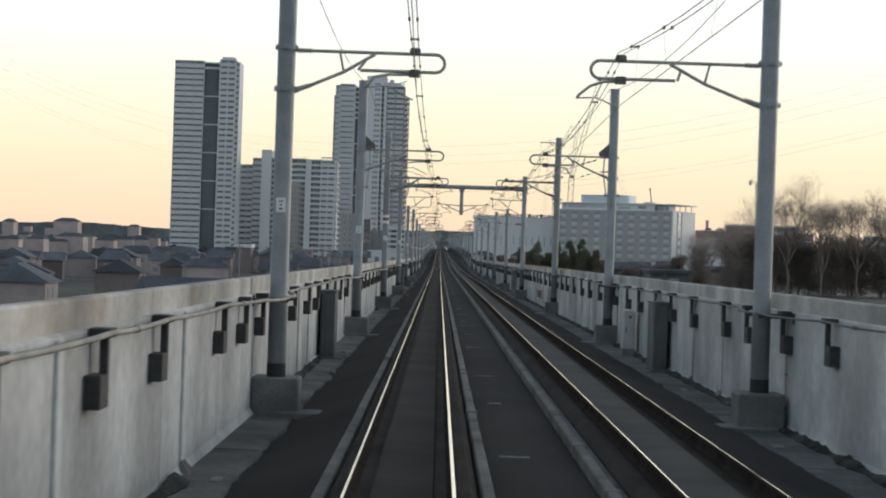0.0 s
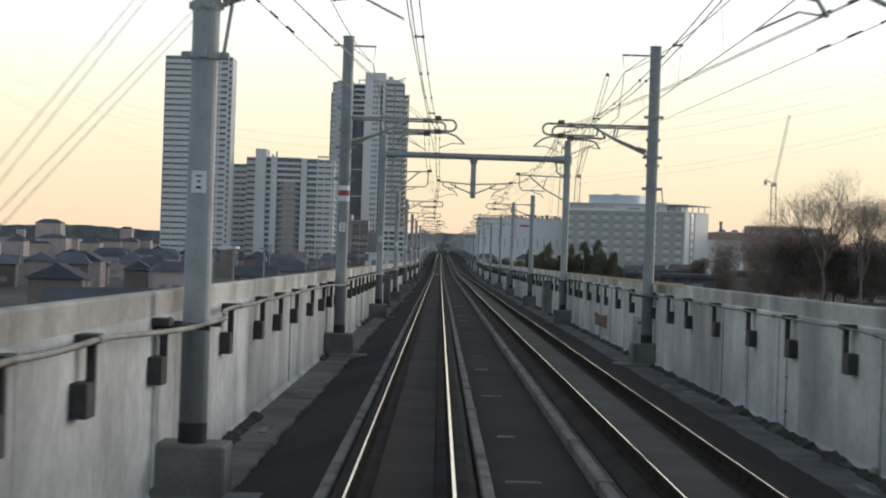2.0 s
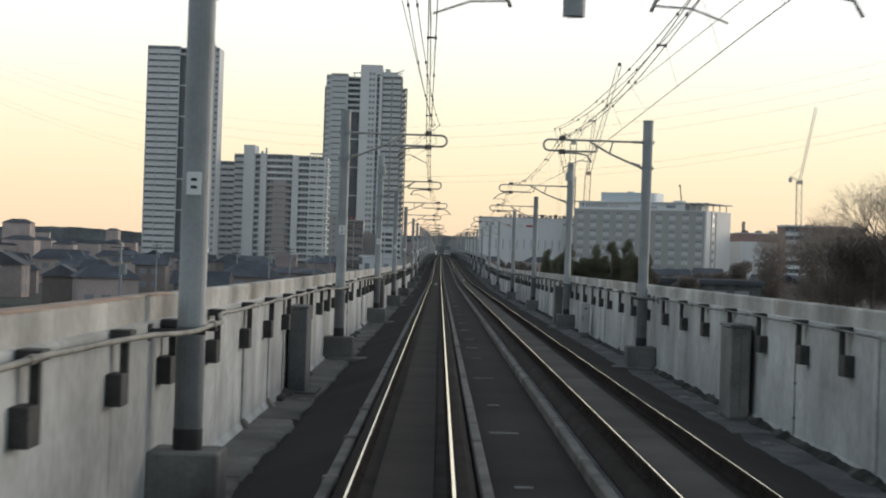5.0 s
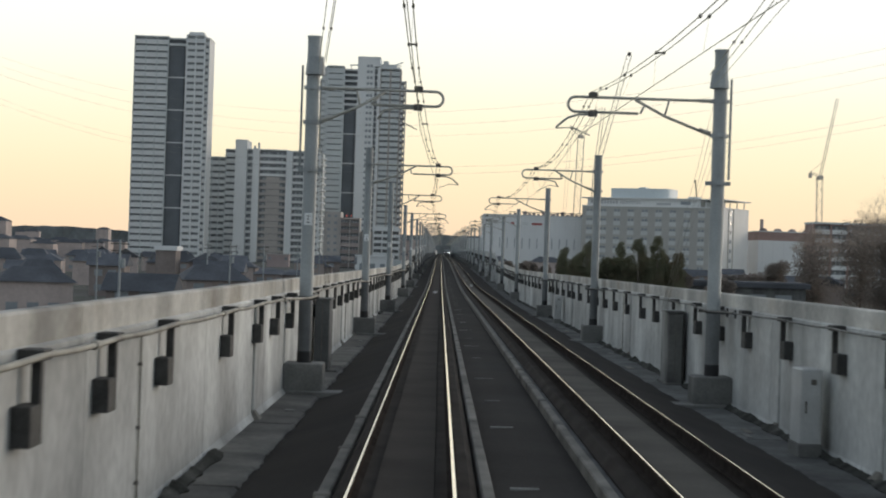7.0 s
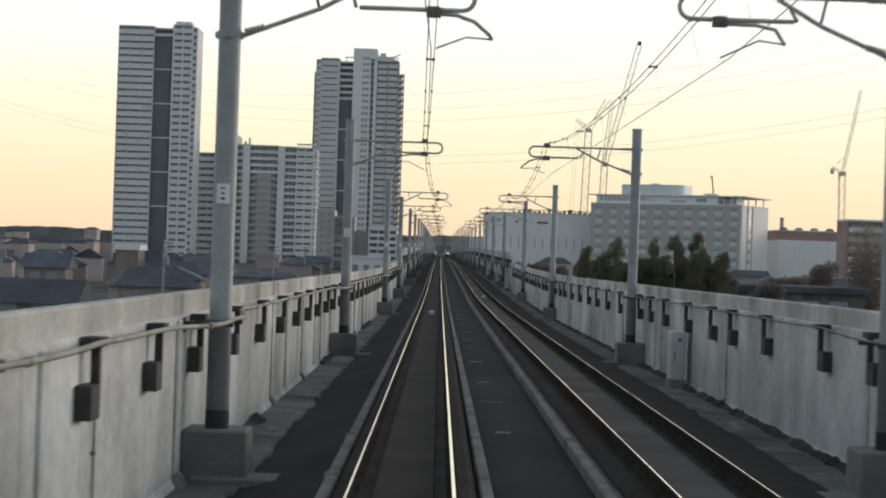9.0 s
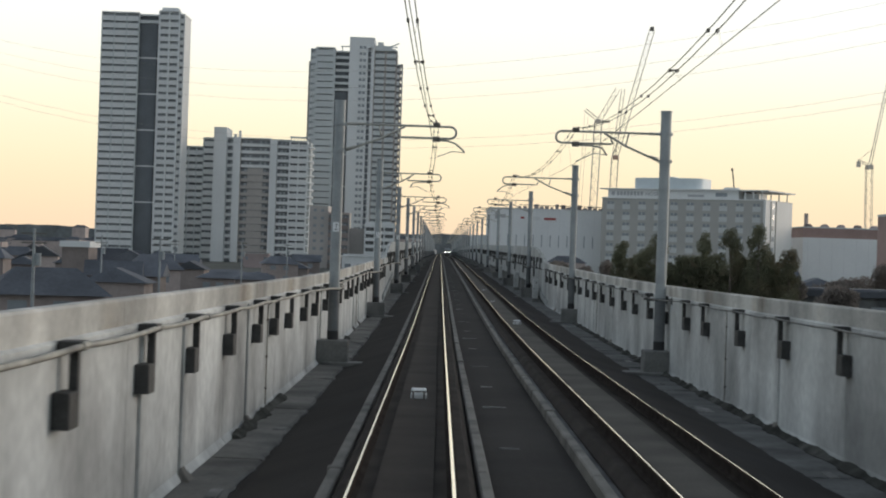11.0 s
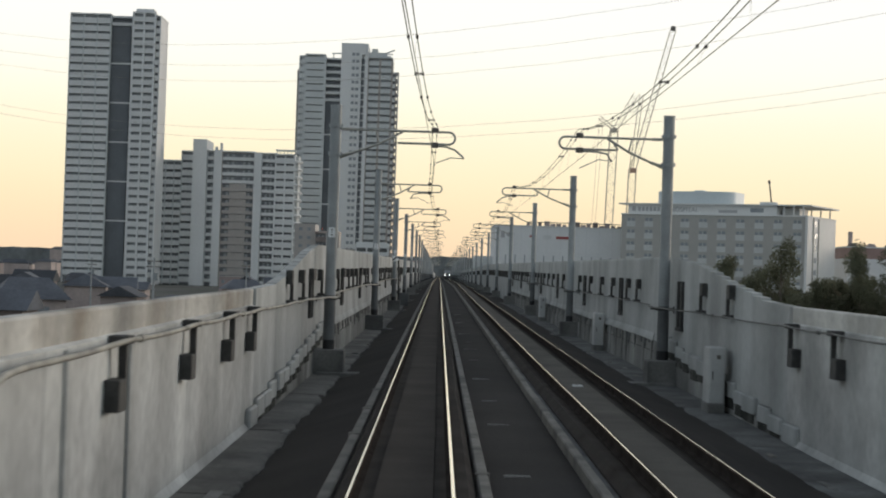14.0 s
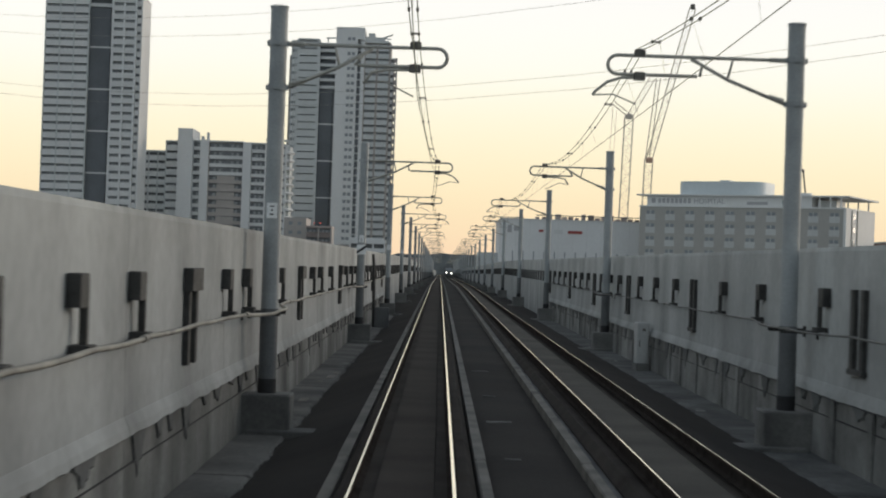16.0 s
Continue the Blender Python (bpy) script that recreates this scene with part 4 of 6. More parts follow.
beam.tube([(POLE_R - 0.75, 0, 7.96), (POLE_R - 0.1, 0, 7.96)], 0.21, 18)
part("beam", beam, M_POLE, gantry, "galvanised round cross beam")
dp = Shape().tube([(2.0, 0, 7.85), (2.0, 0, 5.68)], 0.15, 16)
dp.tube([(2.0, 0, 7.80), (2.0, 0, 7.55)], 0.24, 16, r_end=0.16)
part("drop_post", dp, M_POLE, gantry, "short mast hanging from the middle of the beam")
for s, x_end in ((-1, 0.11), (1, 4.07)):
    a = Shape().tube([(2.0, 0, 6.43), (x_end, 0, 6.55)], 0.036, 8)
    a.tube([(2.0 + s * 0.1, 0, 5.93), (2.0 + s * 0.75, 0, 6.2), (2.0 + s * 1.25, 0, 6.44)], 0.036, 8)
    a.tube([(2.0 + s * 0.95, 0, 6.28), (2.0 + s * 0.98, 0, 6.47)], 0.028, 6)
    a.tube([(x_end - s * 0.22, 0, 6.52), (x_end - s * 0.25, 0, 6.33), (x_end - s * 0.42, 0, 6.23), (x_end - s * 0.8, 0, 6.2), (2.0 + s * 0.9, 0, 6.26)], 0.03, 8)
    part("bracket_arm", a, M_ARM, gantry, smooth=True)
    part("steady_arm", Shape().tube([(x_end - s * 0.55, 0, 6.2), (x_end - s * 0.6, 0, 6.12), (x_end - s * 0.82, 0, 6.08), (x_end - s * 0.98, 0, 5.92), (x_end - s * 1.04, 0, 5.78)], 0.026, 6).tube([(x_end - s * 1.0, 0, 5.86), (x_end - s * 0.5, 0, 5.84), (x_end, 0, 5.66)], 0.015, 5), M_ARM, gantry, smooth=True)
    part("saddle", Shape().soft_box(x_end - 0.11, x_end + 0.11, -0.06, 0.06, 6.54, 6.66, 0.03), M_CLAMP, gantry, "dark wire saddle")
for s, x, xt in ((1, POLE_L, -0.40), (-1, POLE_R, 4.46)):
    r = abs(xt - x)
    a = Shape().tube([(x + s * 0.15, 0, 7.0), (xt + s * 0.12, 0, 7.06)], 0.036, 8)
    a.tube([(xt - s * 0.08, 0, 7.04), (xt - s * 0.10, 0, 6.4), (xt - s * 0.22, 0, 6.22), (x + s * r * 0.45, 0, 6.2)], 0.032, 8)
    a.tube([(x + s * 0.15, 0, 5.75), (x + s * r * 0.45, 0, 6.3), (x + s * r * 0.78, 0, 7.03)], 0.036, 8)
    a.tube([(x + s * r * 0.48, 0, 6.4), (x + s * r * 0.40, 0, 7.02)], 0.026, 6)
    part("bracket_arm", a, M_ARM, gantry, smooth=True)
    part("steady_arm", Shape().tube([(x + s * r * 0.72, 0, 6.2), (x + s * r * 0.66, 0, 6.1), (x + s * r * 0.52, 0, 6.02), (x + s * r * 0.47, 0, 5.8)], 0.026, 6), M_ARM, gantry, smooth=True)
    part("saddle", Shape().soft_box(xt - 0.11, xt + 0.11, -0.06, 0.06, 7.06, 7.18, 0.03), M_CLAMP, gantry, "dark wire saddle")
pl = part("number_plate", Shape().soft_box(POLE_L - 0.10, POLE_L + 0.10, -0.225, -0.2, 3.12, 3.42, 0.012), M_SIGN, gantry, "white enamel plate with unreadable marks")
part("marking", Shape().box(POLE_L - 0.04, POLE_L + 0.04, -0.232, -0.222, 3.2, 3.24).box(POLE_L - 0.04, POLE_L + 0.04, -0.232, -0.222, 3.3, 3.34), M_INK, pl)

# ---------------------------------------------------------------- overhead wires
ORDER = sorted(SUPPORT)
ORDER = [ORDER[0] - 37.5] + ORDER
SUPPORT[ORDER[0]] = (0.04, 4.42)
SUPPORT[ORDER[0] - 37.0] = (-0.34, 4.08)
ORDER = [ORDER[0] - 37.0] + ORDER
Z_MESS, Z_CONT, DIP = 6.66, 5.58, 0.66


def contact_x(side, y):
    return SUPPORT[y][0] * 0.8 if side == 0 else {0.0: 4.35, 37.5: 3.96, 73.5: 4.5, 184.5: 4.6, 220.5: 3.65, 256.0: 4.6, 292.4: 4.15, 340.0: 4.56, 378.0: 4.12, 422.7: 4.26}.get(y, 4.36)


for side in (0, 1):
    line = thing("overhead_line", "twin catenary wires with droppers and contact wire above a track", "overhead wires", group="overhead lines")
    for off in (-0.068, 0.068):
        pts = []
        for ya, yb in zip(ORDER, ORDER[1:]):
            n = 12 if yb < 700 else 6
            for i in range(n):
                u = i / n
                y = ya + (yb - ya) * u
                x = SUPPORT[ya][side] + (SUPPORT[yb][side] - SUPPORT[ya][side]) * u
                pts.append((x + off, y, zt(y) + Z_MESS - 4 * DIP * u * (1 - u) * ((yb - ya) / 40) ** 2))
        part("messenger_wire", Shape().tube(pts, 0.0095, 5), M_WIRE, line)
    pts = [(contact_x(side, y), y, zt(y) + Z_CONT) for y in ORDER]
    part("contact_wire", Shape().tube(pts, 0.008, 5), M_WIRE, line)
    dr, cp = Shape(), Shape()
    for ya, yb in zip(ORDER, ORDER[1:]):
        if yb > 760:
            continue
        n = int(round((yb - ya) / 5.0))
        for i in range(n):
            u = (i + 0.5) / n
            y = ya + (yb - ya) * u
            x = SUPPORT[ya][side] + (SUPPORT[yb][side] - SUPPORT[ya][side]) * u
            zm = zt(y) + Z_MESS - 4 * DIP * u * (1 - u) * ((yb - ya) / 40) ** 2
            off = 0.068 if i % 2 else -0.068
            xc = contact_x(side, ya) + (contact_x(side, yb) - contact_x(side, ya)) * u
            dr.tube([(x + off, y, zm), (xc, y, zt(y) + Z_CONT)], 0.003, 4, caps=False)
            for o in (-0.068, 0.068):
                cp.soft_box(x + o - 0.021, x + o + 0.021, y - 0.06, y + 0.06, zm - 0.028, zm + 0.028, 0.008)
            if i % 3 == 1:
                cp.box(x - 0.068, x + 0.068, y - 0.02, y + 0.02, zm - 0.015, zm + 0.015)
    tagged(part("dropper_run", dr, M_WIRE, line), kind="stuff")
    tagged(part("clamp_run", cp, M_CLAMP, line, "small dark clamps and spreaders"), kind="stuff")

# feeder wires on the tall masts before the portal, coming down behind it
for x0, x1, label in ((POLE_L, -1.6, "west"), (POLE_R, 5.6, "east")):
    fw = thing("feeder_wire", "single feeder wire running along the tops of the tall poles", "overhead wires", group="feeder wires")
    s = 1 if x0 < 0 else -1
    xf = x0 + s * 0.85
    posts = [(x0, -36.0, 9.3), (x0, 0.5, 9.3), (x0, 37.5, 9.2), (x0 + s * 0.2, 73.5, 9.2), (xf, 109.5, 8.78), (xf, 148.2, 8.2)]
    pts = []
    for (xa, ya, za), (xb, yb, zb) in zip(posts, posts[1:]):
        for i in range(10):
            u = i / 10
            pts.append((xa + (xb - xa) * u, ya + (yb - ya) * u, zt(ya + (yb - ya) * u) + za + (zb - za) * u - 2.6 * u * (1 - u)))
    pts.append((xf, 148.2, zt(148.2) + 8.2))
    part("wire", Shape().tube(pts, 0.0115, 5), M_WIRE, fw)
    fa = thing("feeder_bracket", "small steel bracket with a wire hanger near a pole top", "bracket", at=pose(x0, 109.5, zt(109.5)), group="feeder brackets")
    part("arm", Shape().tube([(-s * 0.5, 0, 9.36), (s * 0.93, 0, 9.36)], 0.032, 6), M_ARM, fa)
    part("hanger", Shape().tube([(s * 0.91, 0, 9.36), (s * 0.85, 0, 8.78), (s * 0.12, 0, 9.3)], 0.014, 5), M_ARM, fa)
    part("jumper", Shape().tube([(s * 0.85, 0.02, 8.78), (s * 0.9, 0.05, 8.2), (s * 1.02, 0.1, 7.25), (s * 1.3, 0.2, 7.02)], 0.012, 5), M_WIRE, fa)
    xs = -0.30 if s > 0 else 4.50
    aw = thing("anchor_wire", "tensioned anchor wires with strings of insulators leaving a pole", "overhead wires", group="anchor wires")
    xp, xq = (-0.40, 0.08) if s > 0 else (4.46, 4.10)
    for za, zb, zc, zd, off in ((6.45, 6.90, 7.14, 6.90, -0.08), (6.43, 6.90, 7.14, 6.90, 0.08), (5.95, 5.95, 6.15, 6.30, 0.0)):
        a, b = Vector((x0 + s * 0.5, 73.7, zt(73.5) + za)), Vector((xs + off, 109.5, zt(109.5) + zb))
        c, d = Vector((xp + off, 148.2, zt(148.2) + zc)), Vector((xq + off, 184.5, zt(184.5) + zd))
        pts = [a, a.lerp(b, 0.5) - Vector((0, 0, 0.12))]
        for p, q in ((b, c), (c, d)):
            for k in range(10):
                u = k / 10
                pts.append(p.lerp(q, u) - Vector((0, 0, 1.9 * u * (1 - u) if off else 0.0)))
        e = Vector((x0 + s * 0.22 + off, 220.4, zt(220.5) + (7.18 if off else 6.85)))
        for k in range(11):
            u = k / 10
            pts.append(d.lerp(e, u) - Vector((0, 0, 0.1 * u * (1 - u) if off else 0.0)))
        part("wire", Shape().tube(pts, 0.009 if off else 0.0065, 5), M_WIRE, aw)
        if off:
            cl = Shape()
            for p in pts[2:-1:2]:
                cl.soft_box(p.x - 0.021, p.x + 0.021, p.y - 0.06, p.y + 0.06, p.z - 0.028, p.z + 0.028, 0.008)
            tagged(part("wire_clamp", cl, M_CLAMP, aw), kind="stuff")
        for k in range(3):
            part("insulator_string", ribbed(a + (b - a) * (0.012 + k * 0.048), a + (b - a) * (0.034 + k * 0.048), 0.009, 0.019, 4), M_CLAMP, aw)
    for ya, yb in ((73.5, 57.8), (220.5, 231.4)):
        gw = thing("guy_wire", "thin steel stays from a pole to its anchor block", "stay", group="guy wires")
        for z in (6.95, 5.75):
            for d in (-0.06, 0.06):
                part("stay", Shape().tube([(x0 + d, ya, zt(ya) + z), (x0 + d - s * 0.12, yb, zt(yb) + 1.1)], 0.0045, 5), M_CABLE, gw)

# ---------------------------------------------------------------- trackside cabinets and small things


def relay_cabinet(x, y):
    e = thing("relay_cabinet", "light grey steel trackside relay cabinet against the parapet", "cabinet", at=on_line(x, y), group="relay cabinets")
    part("body", Shape().soft_box(-0.2, 0.2, 0.0, 0.95, -0.78, 0.58, 0.02), M_BOX, e)
    d = part("door", Shape().soft_box(-0.16, 0.16, -0.022, 0.0, -0.70, 0.50, 0.008), M_BOX, e)
    part("handle", Shape().soft_box(-0.12, -0.09, -0.05, -0.02, -0.22, 0.0, 0.006), M_CLAMP, d, "dark latch handle")
    part("vent", Shape().box(-0.02, 0.08, -0.03, -0.02, 0.30, 0.40), M_CLAMP, d)
    part("plinth", Shape().soft_box(-0.22, 0.22, -0.04, 1.0, -1.08, -0.78, 0.02), M_BASE, e, "concrete plinth")


for y in (64.9, 111.0, 208.8, 280.2, 412.0, 444.8, 487.0):
    relay_cabinet(7.22, y)


def weathered_pier(x, y, mat, label):
    e = thing("anchor_block", label, "anchor block", at=on_line(x, y), group="anchor blocks")
    part("body", Shape().soft_box(-0.22, 0.22, 0.0, 1.6, -1.0, 1.06, 0.025), mat, e)
    part("lid", Shape().soft_box(-0.25, 0.25, -0.03, 1.63, 1.06, 1.12, 0.015), mat, e)
    part("door_seam", Shape().box(-0.012, 0.012, -0.006, 0.0, -0.8, 0.98), M_CLAMP, e)
    part("base", Shape().soft_box(-0.28, 0.5 if x < 0 else 0.28, -0.25, 1.9, -1.09, -0.98, 0.02), M_LEDGE, e)


for x, y, mat, tone in ((-3.12, 57.0, M_BOXDARK, "dark"), (7.25, 56.0, M_BOXDARK, "dark"), (-3.12, 168.6, M_BOXDARK, "dark"), (7.25, 165.2, M_BASE, "mid-grey"),
                        (-3.12, 229.2, M_BOXDARK, "dark"), (7.25, 228.3, M_PLINTH, "pale grey")):
    weathered_pier(x, y, mat, "tall weathered " + tone + " concrete anchor block for pole stays")

board = thing("rusty_board", "rusty orange board bolted low on the parapet", "board", at=on_line(WALL_R - 0.03, 126.2))
bs = Shape()
for i in range(13):
    u = i / 12
    b = 0.10 * (2 * u - 1) ** 2
    d = 0.03 + 0.05 * math.sin(math.pi * u)
    bs.v += [(-d, u * 5.6, -0.42 - b * 0.5), (-d, u * 5.6, 0.05 + b), (-d + 0.02, u * 5.6, 0.05 + b), (-d + 0.02, u * 5.6, -0.42 - b * 0.5)]
for i in range(12):
    for a in range(4):
        bs.face([i * 4 + a, i * 4 + (a + 1) % 4, i * 4 + 4 + (a + 1) % 4, i * 4 + 4 + a])
bs.face([3, 2, 1, 0])
bs.face([48, 49, 50, 51])
part("plate", bs, M_RUST, board)
part("bolt", Shape().tube([(-0.09, 0.25, 0.0), (0, 0.25, 0.0)], 0.03, 8), M_CLAMP, board)
part("bolt", Shape().tube([(-0.09, 5.35, 0.0), (0, 5.35, 0.0)], 0.03, 8), M_CLAMP, board)


def transponder(x, y):
    e = thing("track_transponder", "white train-control transponder box fixed between the rails", "transponder", at=on_line(x, y, -0.21), group="track transponders")
    part("body", Shape().soft_box(-0.15, 0.15, -0.28, 0.28, 0.0, 0.10, 0.02), M_BOX, e)
    part("lid", Shape().soft_box(-0.14, 0.14, -0.02, 0.29, 0.135, 0.17, 0.012), M_SIGN, e, "white lid")
    for a in (-0.11, 0.11):
        part("lid_foot", Shape().box(a - 0.02, a + 0.02, 0.02, 0.27, 0.09, 0.136), M_CLAMP, e)
    for a in (-0.1, 0.1):
        part("strap", Shape().soft_box(a - 0.018, a + 0.018, -0.3, 0.02, 0.0, 0.135, 0.006), M_CLAMP, e)


for x, y in ((3.475, 354.9), (0.01, 316.5)):
    transponder(x, y)
for x, y in ((3.31, 383.1), (3.45, 407.5)):
    pp = thing("track_plate", "small flat pale plate fixed between the rails", "plate", at=on_line(x, y, -0.196), group="track plates")
    part("plate", Shape().soft_box(-0.11, 0.11, -0.16, 0.16, 0.0, 0.03, 0.008), M_BOX, pp)
    part("bolt", Shape().tube([(0, 0, 0.02), (0, 0, 0.045)], 0.025, 8), M_CLAMP, pp)

# leaning post with a small box, and a black-and-white marker on a mast
dev = thing("trackside_post", "thin dark leaning steel post with a box at its foot", "post", at=on_line(-3.0, 519.0))
part("shaft", Shape().tube([(0, 0, -1.03), (-0.06, 0, 2.0), (-0.12, 0, 2.72)], 0.075, 8), M_BRACKET, dev)
part("box", Shape().soft_box(0.05, 0.78, -0.2, 0.25, -1.03, 0.0, 0.02), M_BOXDARK, dev, "weathered grey box")
mk = thing("mast_marker", "white marker plate with a black diagonal on a steel pole", "marker", at=on_line(POLE_L, 501.5))
part("plate", Shape().soft_box(-0.19, 0.19, -0.215, -0.19, 2.62, 3.02, 0.01), M_SIGN, mk)
dg = Shape()
dg.v += [(-0.18, -0.222, 2.64), (-0.18, -0.222, 2.76), (0.18, -0.222, 3.0), (0.18, -0.222, 2.88), (-0.18, -0.214, 2.64), (-0.18, -0.214, 2.76), (0.18, -0.214, 3.0), (0.18, -0.214, 2.88)]
for q in ((3, 2, 1, 0), (4, 5, 6, 7), (0, 1, 5, 4), (1, 2, 6, 5), (2, 3, 7, 6), (3, 0, 4, 7)):
    dg.face(list(q))
part("diagonal", dg, M_INK, mk, "black diagonal stripe")

# ---------------------------------------------------------------- far buildings
def storey_block(parent, x0, x1, y0, depth, z0, top, pitch, wall, panel, kind="balcony", bays=4, name="wing", rail=0.44, light_rows=99, low_panel=None, middle=None, doors=2, fin=0.3, void=None):
    """A wing of a tall block seen from the line: glazing behind in a shade-dark colour, one balcony per storey,
    dividing fins.
    rail: the parapet's share of a storey; light_rows: how many top storeys carry the light panel; middle: the panel
    that closes the middle of the bay below them."""
    w = part(name, Shape().box(x0, x1, y0 + 1.9, y0 + depth, z0, top), wall, parent)
    n = int((top - z0) / pitch)
    if kind == "plain":
        part("facing", Shape().box(x0, x1, y0, y0 + 1.9, z0, top), wall, w)
        return w
    # the glass colour stands in for shade under each balcony
    part("glazing", Shape().box(x0 + 0.2, x1 - 0.2, y0 + 1.8, y0 + 1.9, z0, top - 0.5), void or M_VOID, w, "dark-coloured balcony windows")

    def balcony(mat):
        sh = Shape().box(x0, x1, y0 + 0.3, y0 + 0.46, 0.0, pitch * rail)
        sh.box(x0, x1, y0 + 0.22, y0 + 1.85, -0.3, 0.0)
        return sh.mesh("balcony", mat)

    light, low = balcony(panel), balcony(low_panel or panel)
    screen = None if middle is None else Shape().box(x0 + (x1 - x0) * 0.25, x0 + (x1 - x0) * 0.77, y0 + 0.5, y0 + 0.7, 0.0, pitch * 0.86).mesh("screen", middle)
    step = (x1 - x0) / (bays * doors)
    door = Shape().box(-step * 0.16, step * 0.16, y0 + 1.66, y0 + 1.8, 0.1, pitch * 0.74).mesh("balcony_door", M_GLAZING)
    for i in range(n):
        z = top - pitch * (i + 1)
        part("balcony", light if i < light_rows else low, None, w, at=pose(0, 0, z))
        if screen is not None and i >= light_rows:
            part("screen", screen, None, w, at=pose(0, 0, z))
        for k in range(bays * doors):
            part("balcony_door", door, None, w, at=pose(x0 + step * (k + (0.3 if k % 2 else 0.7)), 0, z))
    for i in range(bays + 1):
        x = x0 + (x1 - x0) * i / bays
        part("party_wall", Shape().box(x - fin, x + fin, y0 + 0.1, y0 + 1.95, z0, top), wall, w)
    part("roof_edge", Shape().box(x0 - 0.2, x1 + 0.2, y0, y0 + depth, top, top + 0.7), panel, w)
    return w


def glass_recess(parent, x0, x1, y0, depth, top, open_rows):
    """A dark glazed recess between wings: open galleries in the top storeys, then a cross slab every five storeys."""
    # the recess's shade comes from the dark base colour of its parts
    rec = part("recess", Shape().box(x0, x1, y0 + 2.6, y0 + depth, GROUND, top), M_TOWER_DARK, parent, "glazed recess with its shade put into the colour")
    gal = Shape().box(x0, x1, y0, y0 + 2.6, -0.35, 1.25).mesh("gallery", M_SLAB)
    for i in range(open_rows):
        part("gallery", gal, None, rec, at=pose(0, 0, top - PITCH * (i + 1)))
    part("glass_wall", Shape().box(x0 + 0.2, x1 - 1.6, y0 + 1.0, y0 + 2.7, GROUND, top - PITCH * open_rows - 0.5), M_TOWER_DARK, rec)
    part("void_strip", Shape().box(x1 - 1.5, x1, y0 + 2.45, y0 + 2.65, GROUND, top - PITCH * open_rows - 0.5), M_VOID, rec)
    band = Shape().box(x0, x1, y0 + 0.85, y0 + 2.7, 0.0, 0.8).mesh("cross_slab", M_SLAB)
    for i in range(5):
        part("cross_slab", band, None, rec, at=pose(0, 0, top - PITCH * (open_rows + 5 * (i + 1))))
    part("roof_beam", Shape().box(x0, x1, y0 - 0.1, y0 + 2.6, top - 0.4, top + 0.6), M_SLAB, rec)
    return rec


PITCH = 4.03
# the tall tower with two wings, a dark recess and a pale lift core
ty = 1411.0
tower = thing("apartment_tower", "tall grey residential tower with balconies and a pale lift core", "tower")
storey_block(tower, -80.8, -69.6, ty, 34, GROUND, 125.6, PITCH, M_TOWER, M_TOWER, "balcony", 1, "wing", rail=0.74, doors=1, fin=0.8, void=M_PANE)
storey_block(tower, -84.2, -80.8, ty + 1, 30, GROUND, 124.6, PITCH, M_TOWER, M_SLAB, "balcony", 2, "wing", rail=0.55, doors=1, fin=0.35, void=M_PANE)
storey_block(tower, -85.8, -84.2, ty + 8, 20, GROUND, 117.0, PITCH, M_TOWER_BROWN, M_TOWER_BROWN, "balcony", 1, "wing", rail=0.5, doors=1, fin=0.2)
glass_recess(tower, -69.6, -60.2, ty + 3, 30, 124.0, 6)
core = part("core", Shape().box(-60.2, -48.6, ty - 1, ty + 34, GROUND, 133.0), M_TOWER_LIGHT, tower, "pale plain lift core")
part("core_head", Shape().box(-48.6, -44.7, ty - 1, ty + 30, 126.5, 133.0), M_TOWER_LIGHT, tower, "pale lift head")
part("slit_back", Shape().box(-48.6, -46.6, ty + 2.4, ty + 30, GROUND, 126.5), M_TOWER_LIGHT, tower)
part("core_flank", Shape().box(-46.6, -44.7, ty, ty + 30, GROUND, 126.5), M_TOWER_LIGHT, tower)
cw = Shape().box(0, 1.75, ty - 1.12, ty - 1.0, 0.8, 2.5).mesh("window", M_PANE)
cf = Shape().box(-0.3, 4.6, ty - 1.5, ty - 1.0, -0.35, 0.15).mesh("window_ledge", M_TOWER_LIGHT)
slit = Shape().box(-48.5, -46.7, ty + 2.2, ty + 2.4, 0.0, PITCH - 0.9).mesh("slit_window", M_VOID)
for i in range(33):
    z = 125.0 - PITCH * i
    for x in (-53.9, -51.6):
        part("window", cw, None, core, at=pose(x, 0, z))
    part("window_ledge", cf, None, core, at=pose(-54.0, 0, z))
    part("slit_window", slit, None, core, at=pose(0, 0, z - 3.6))
storey_block(tower, -44.7, -30.8, ty + 2, 33, GROUND, 125.2, PITCH, M_TOWER_BROWN, M_TOWER, "balcony", 2, "wing", rail=0.56, doors=3, fin=0.55, void=M_PANE)
part("top_storey", Shape().box(-44.7, -34.0, ty + 4, ty + 24, 125.9, 128.6).box(-34.0, -31.8, ty + 5, ty + 20, 125.9, 127.0), M_TOWER, tower)
storey_block(tower, -30.8, -28.4, ty + 3, 6, GROUND, 116.6, PITCH, M_TOWER_BROWN, M_SLAB, "balcony", 1, "wing", rail=0.5, doors=1)
part("corner_post", Shape().box(-27.5, -26.7, ty + 3, ty + 4, GROUND, 116.6), M_TOWER_BROWN, tower, "free-standing corner post")
cs = Shape().box(-28.4, -26.7, ty + 3.1, ty + 5, 0.0, 2.3).mesh("corner_slab", M_TOWER_BROWN)
for i in range(31):
    part("corner_slab", cs, None, tower, at=pose(0, 0, 115.1 - PITCH * i))
part("plant_room", Shape().box(-43, -39.5, ty + 6, ty + 20, 128.6, 131.0), M_TOWER, tower)
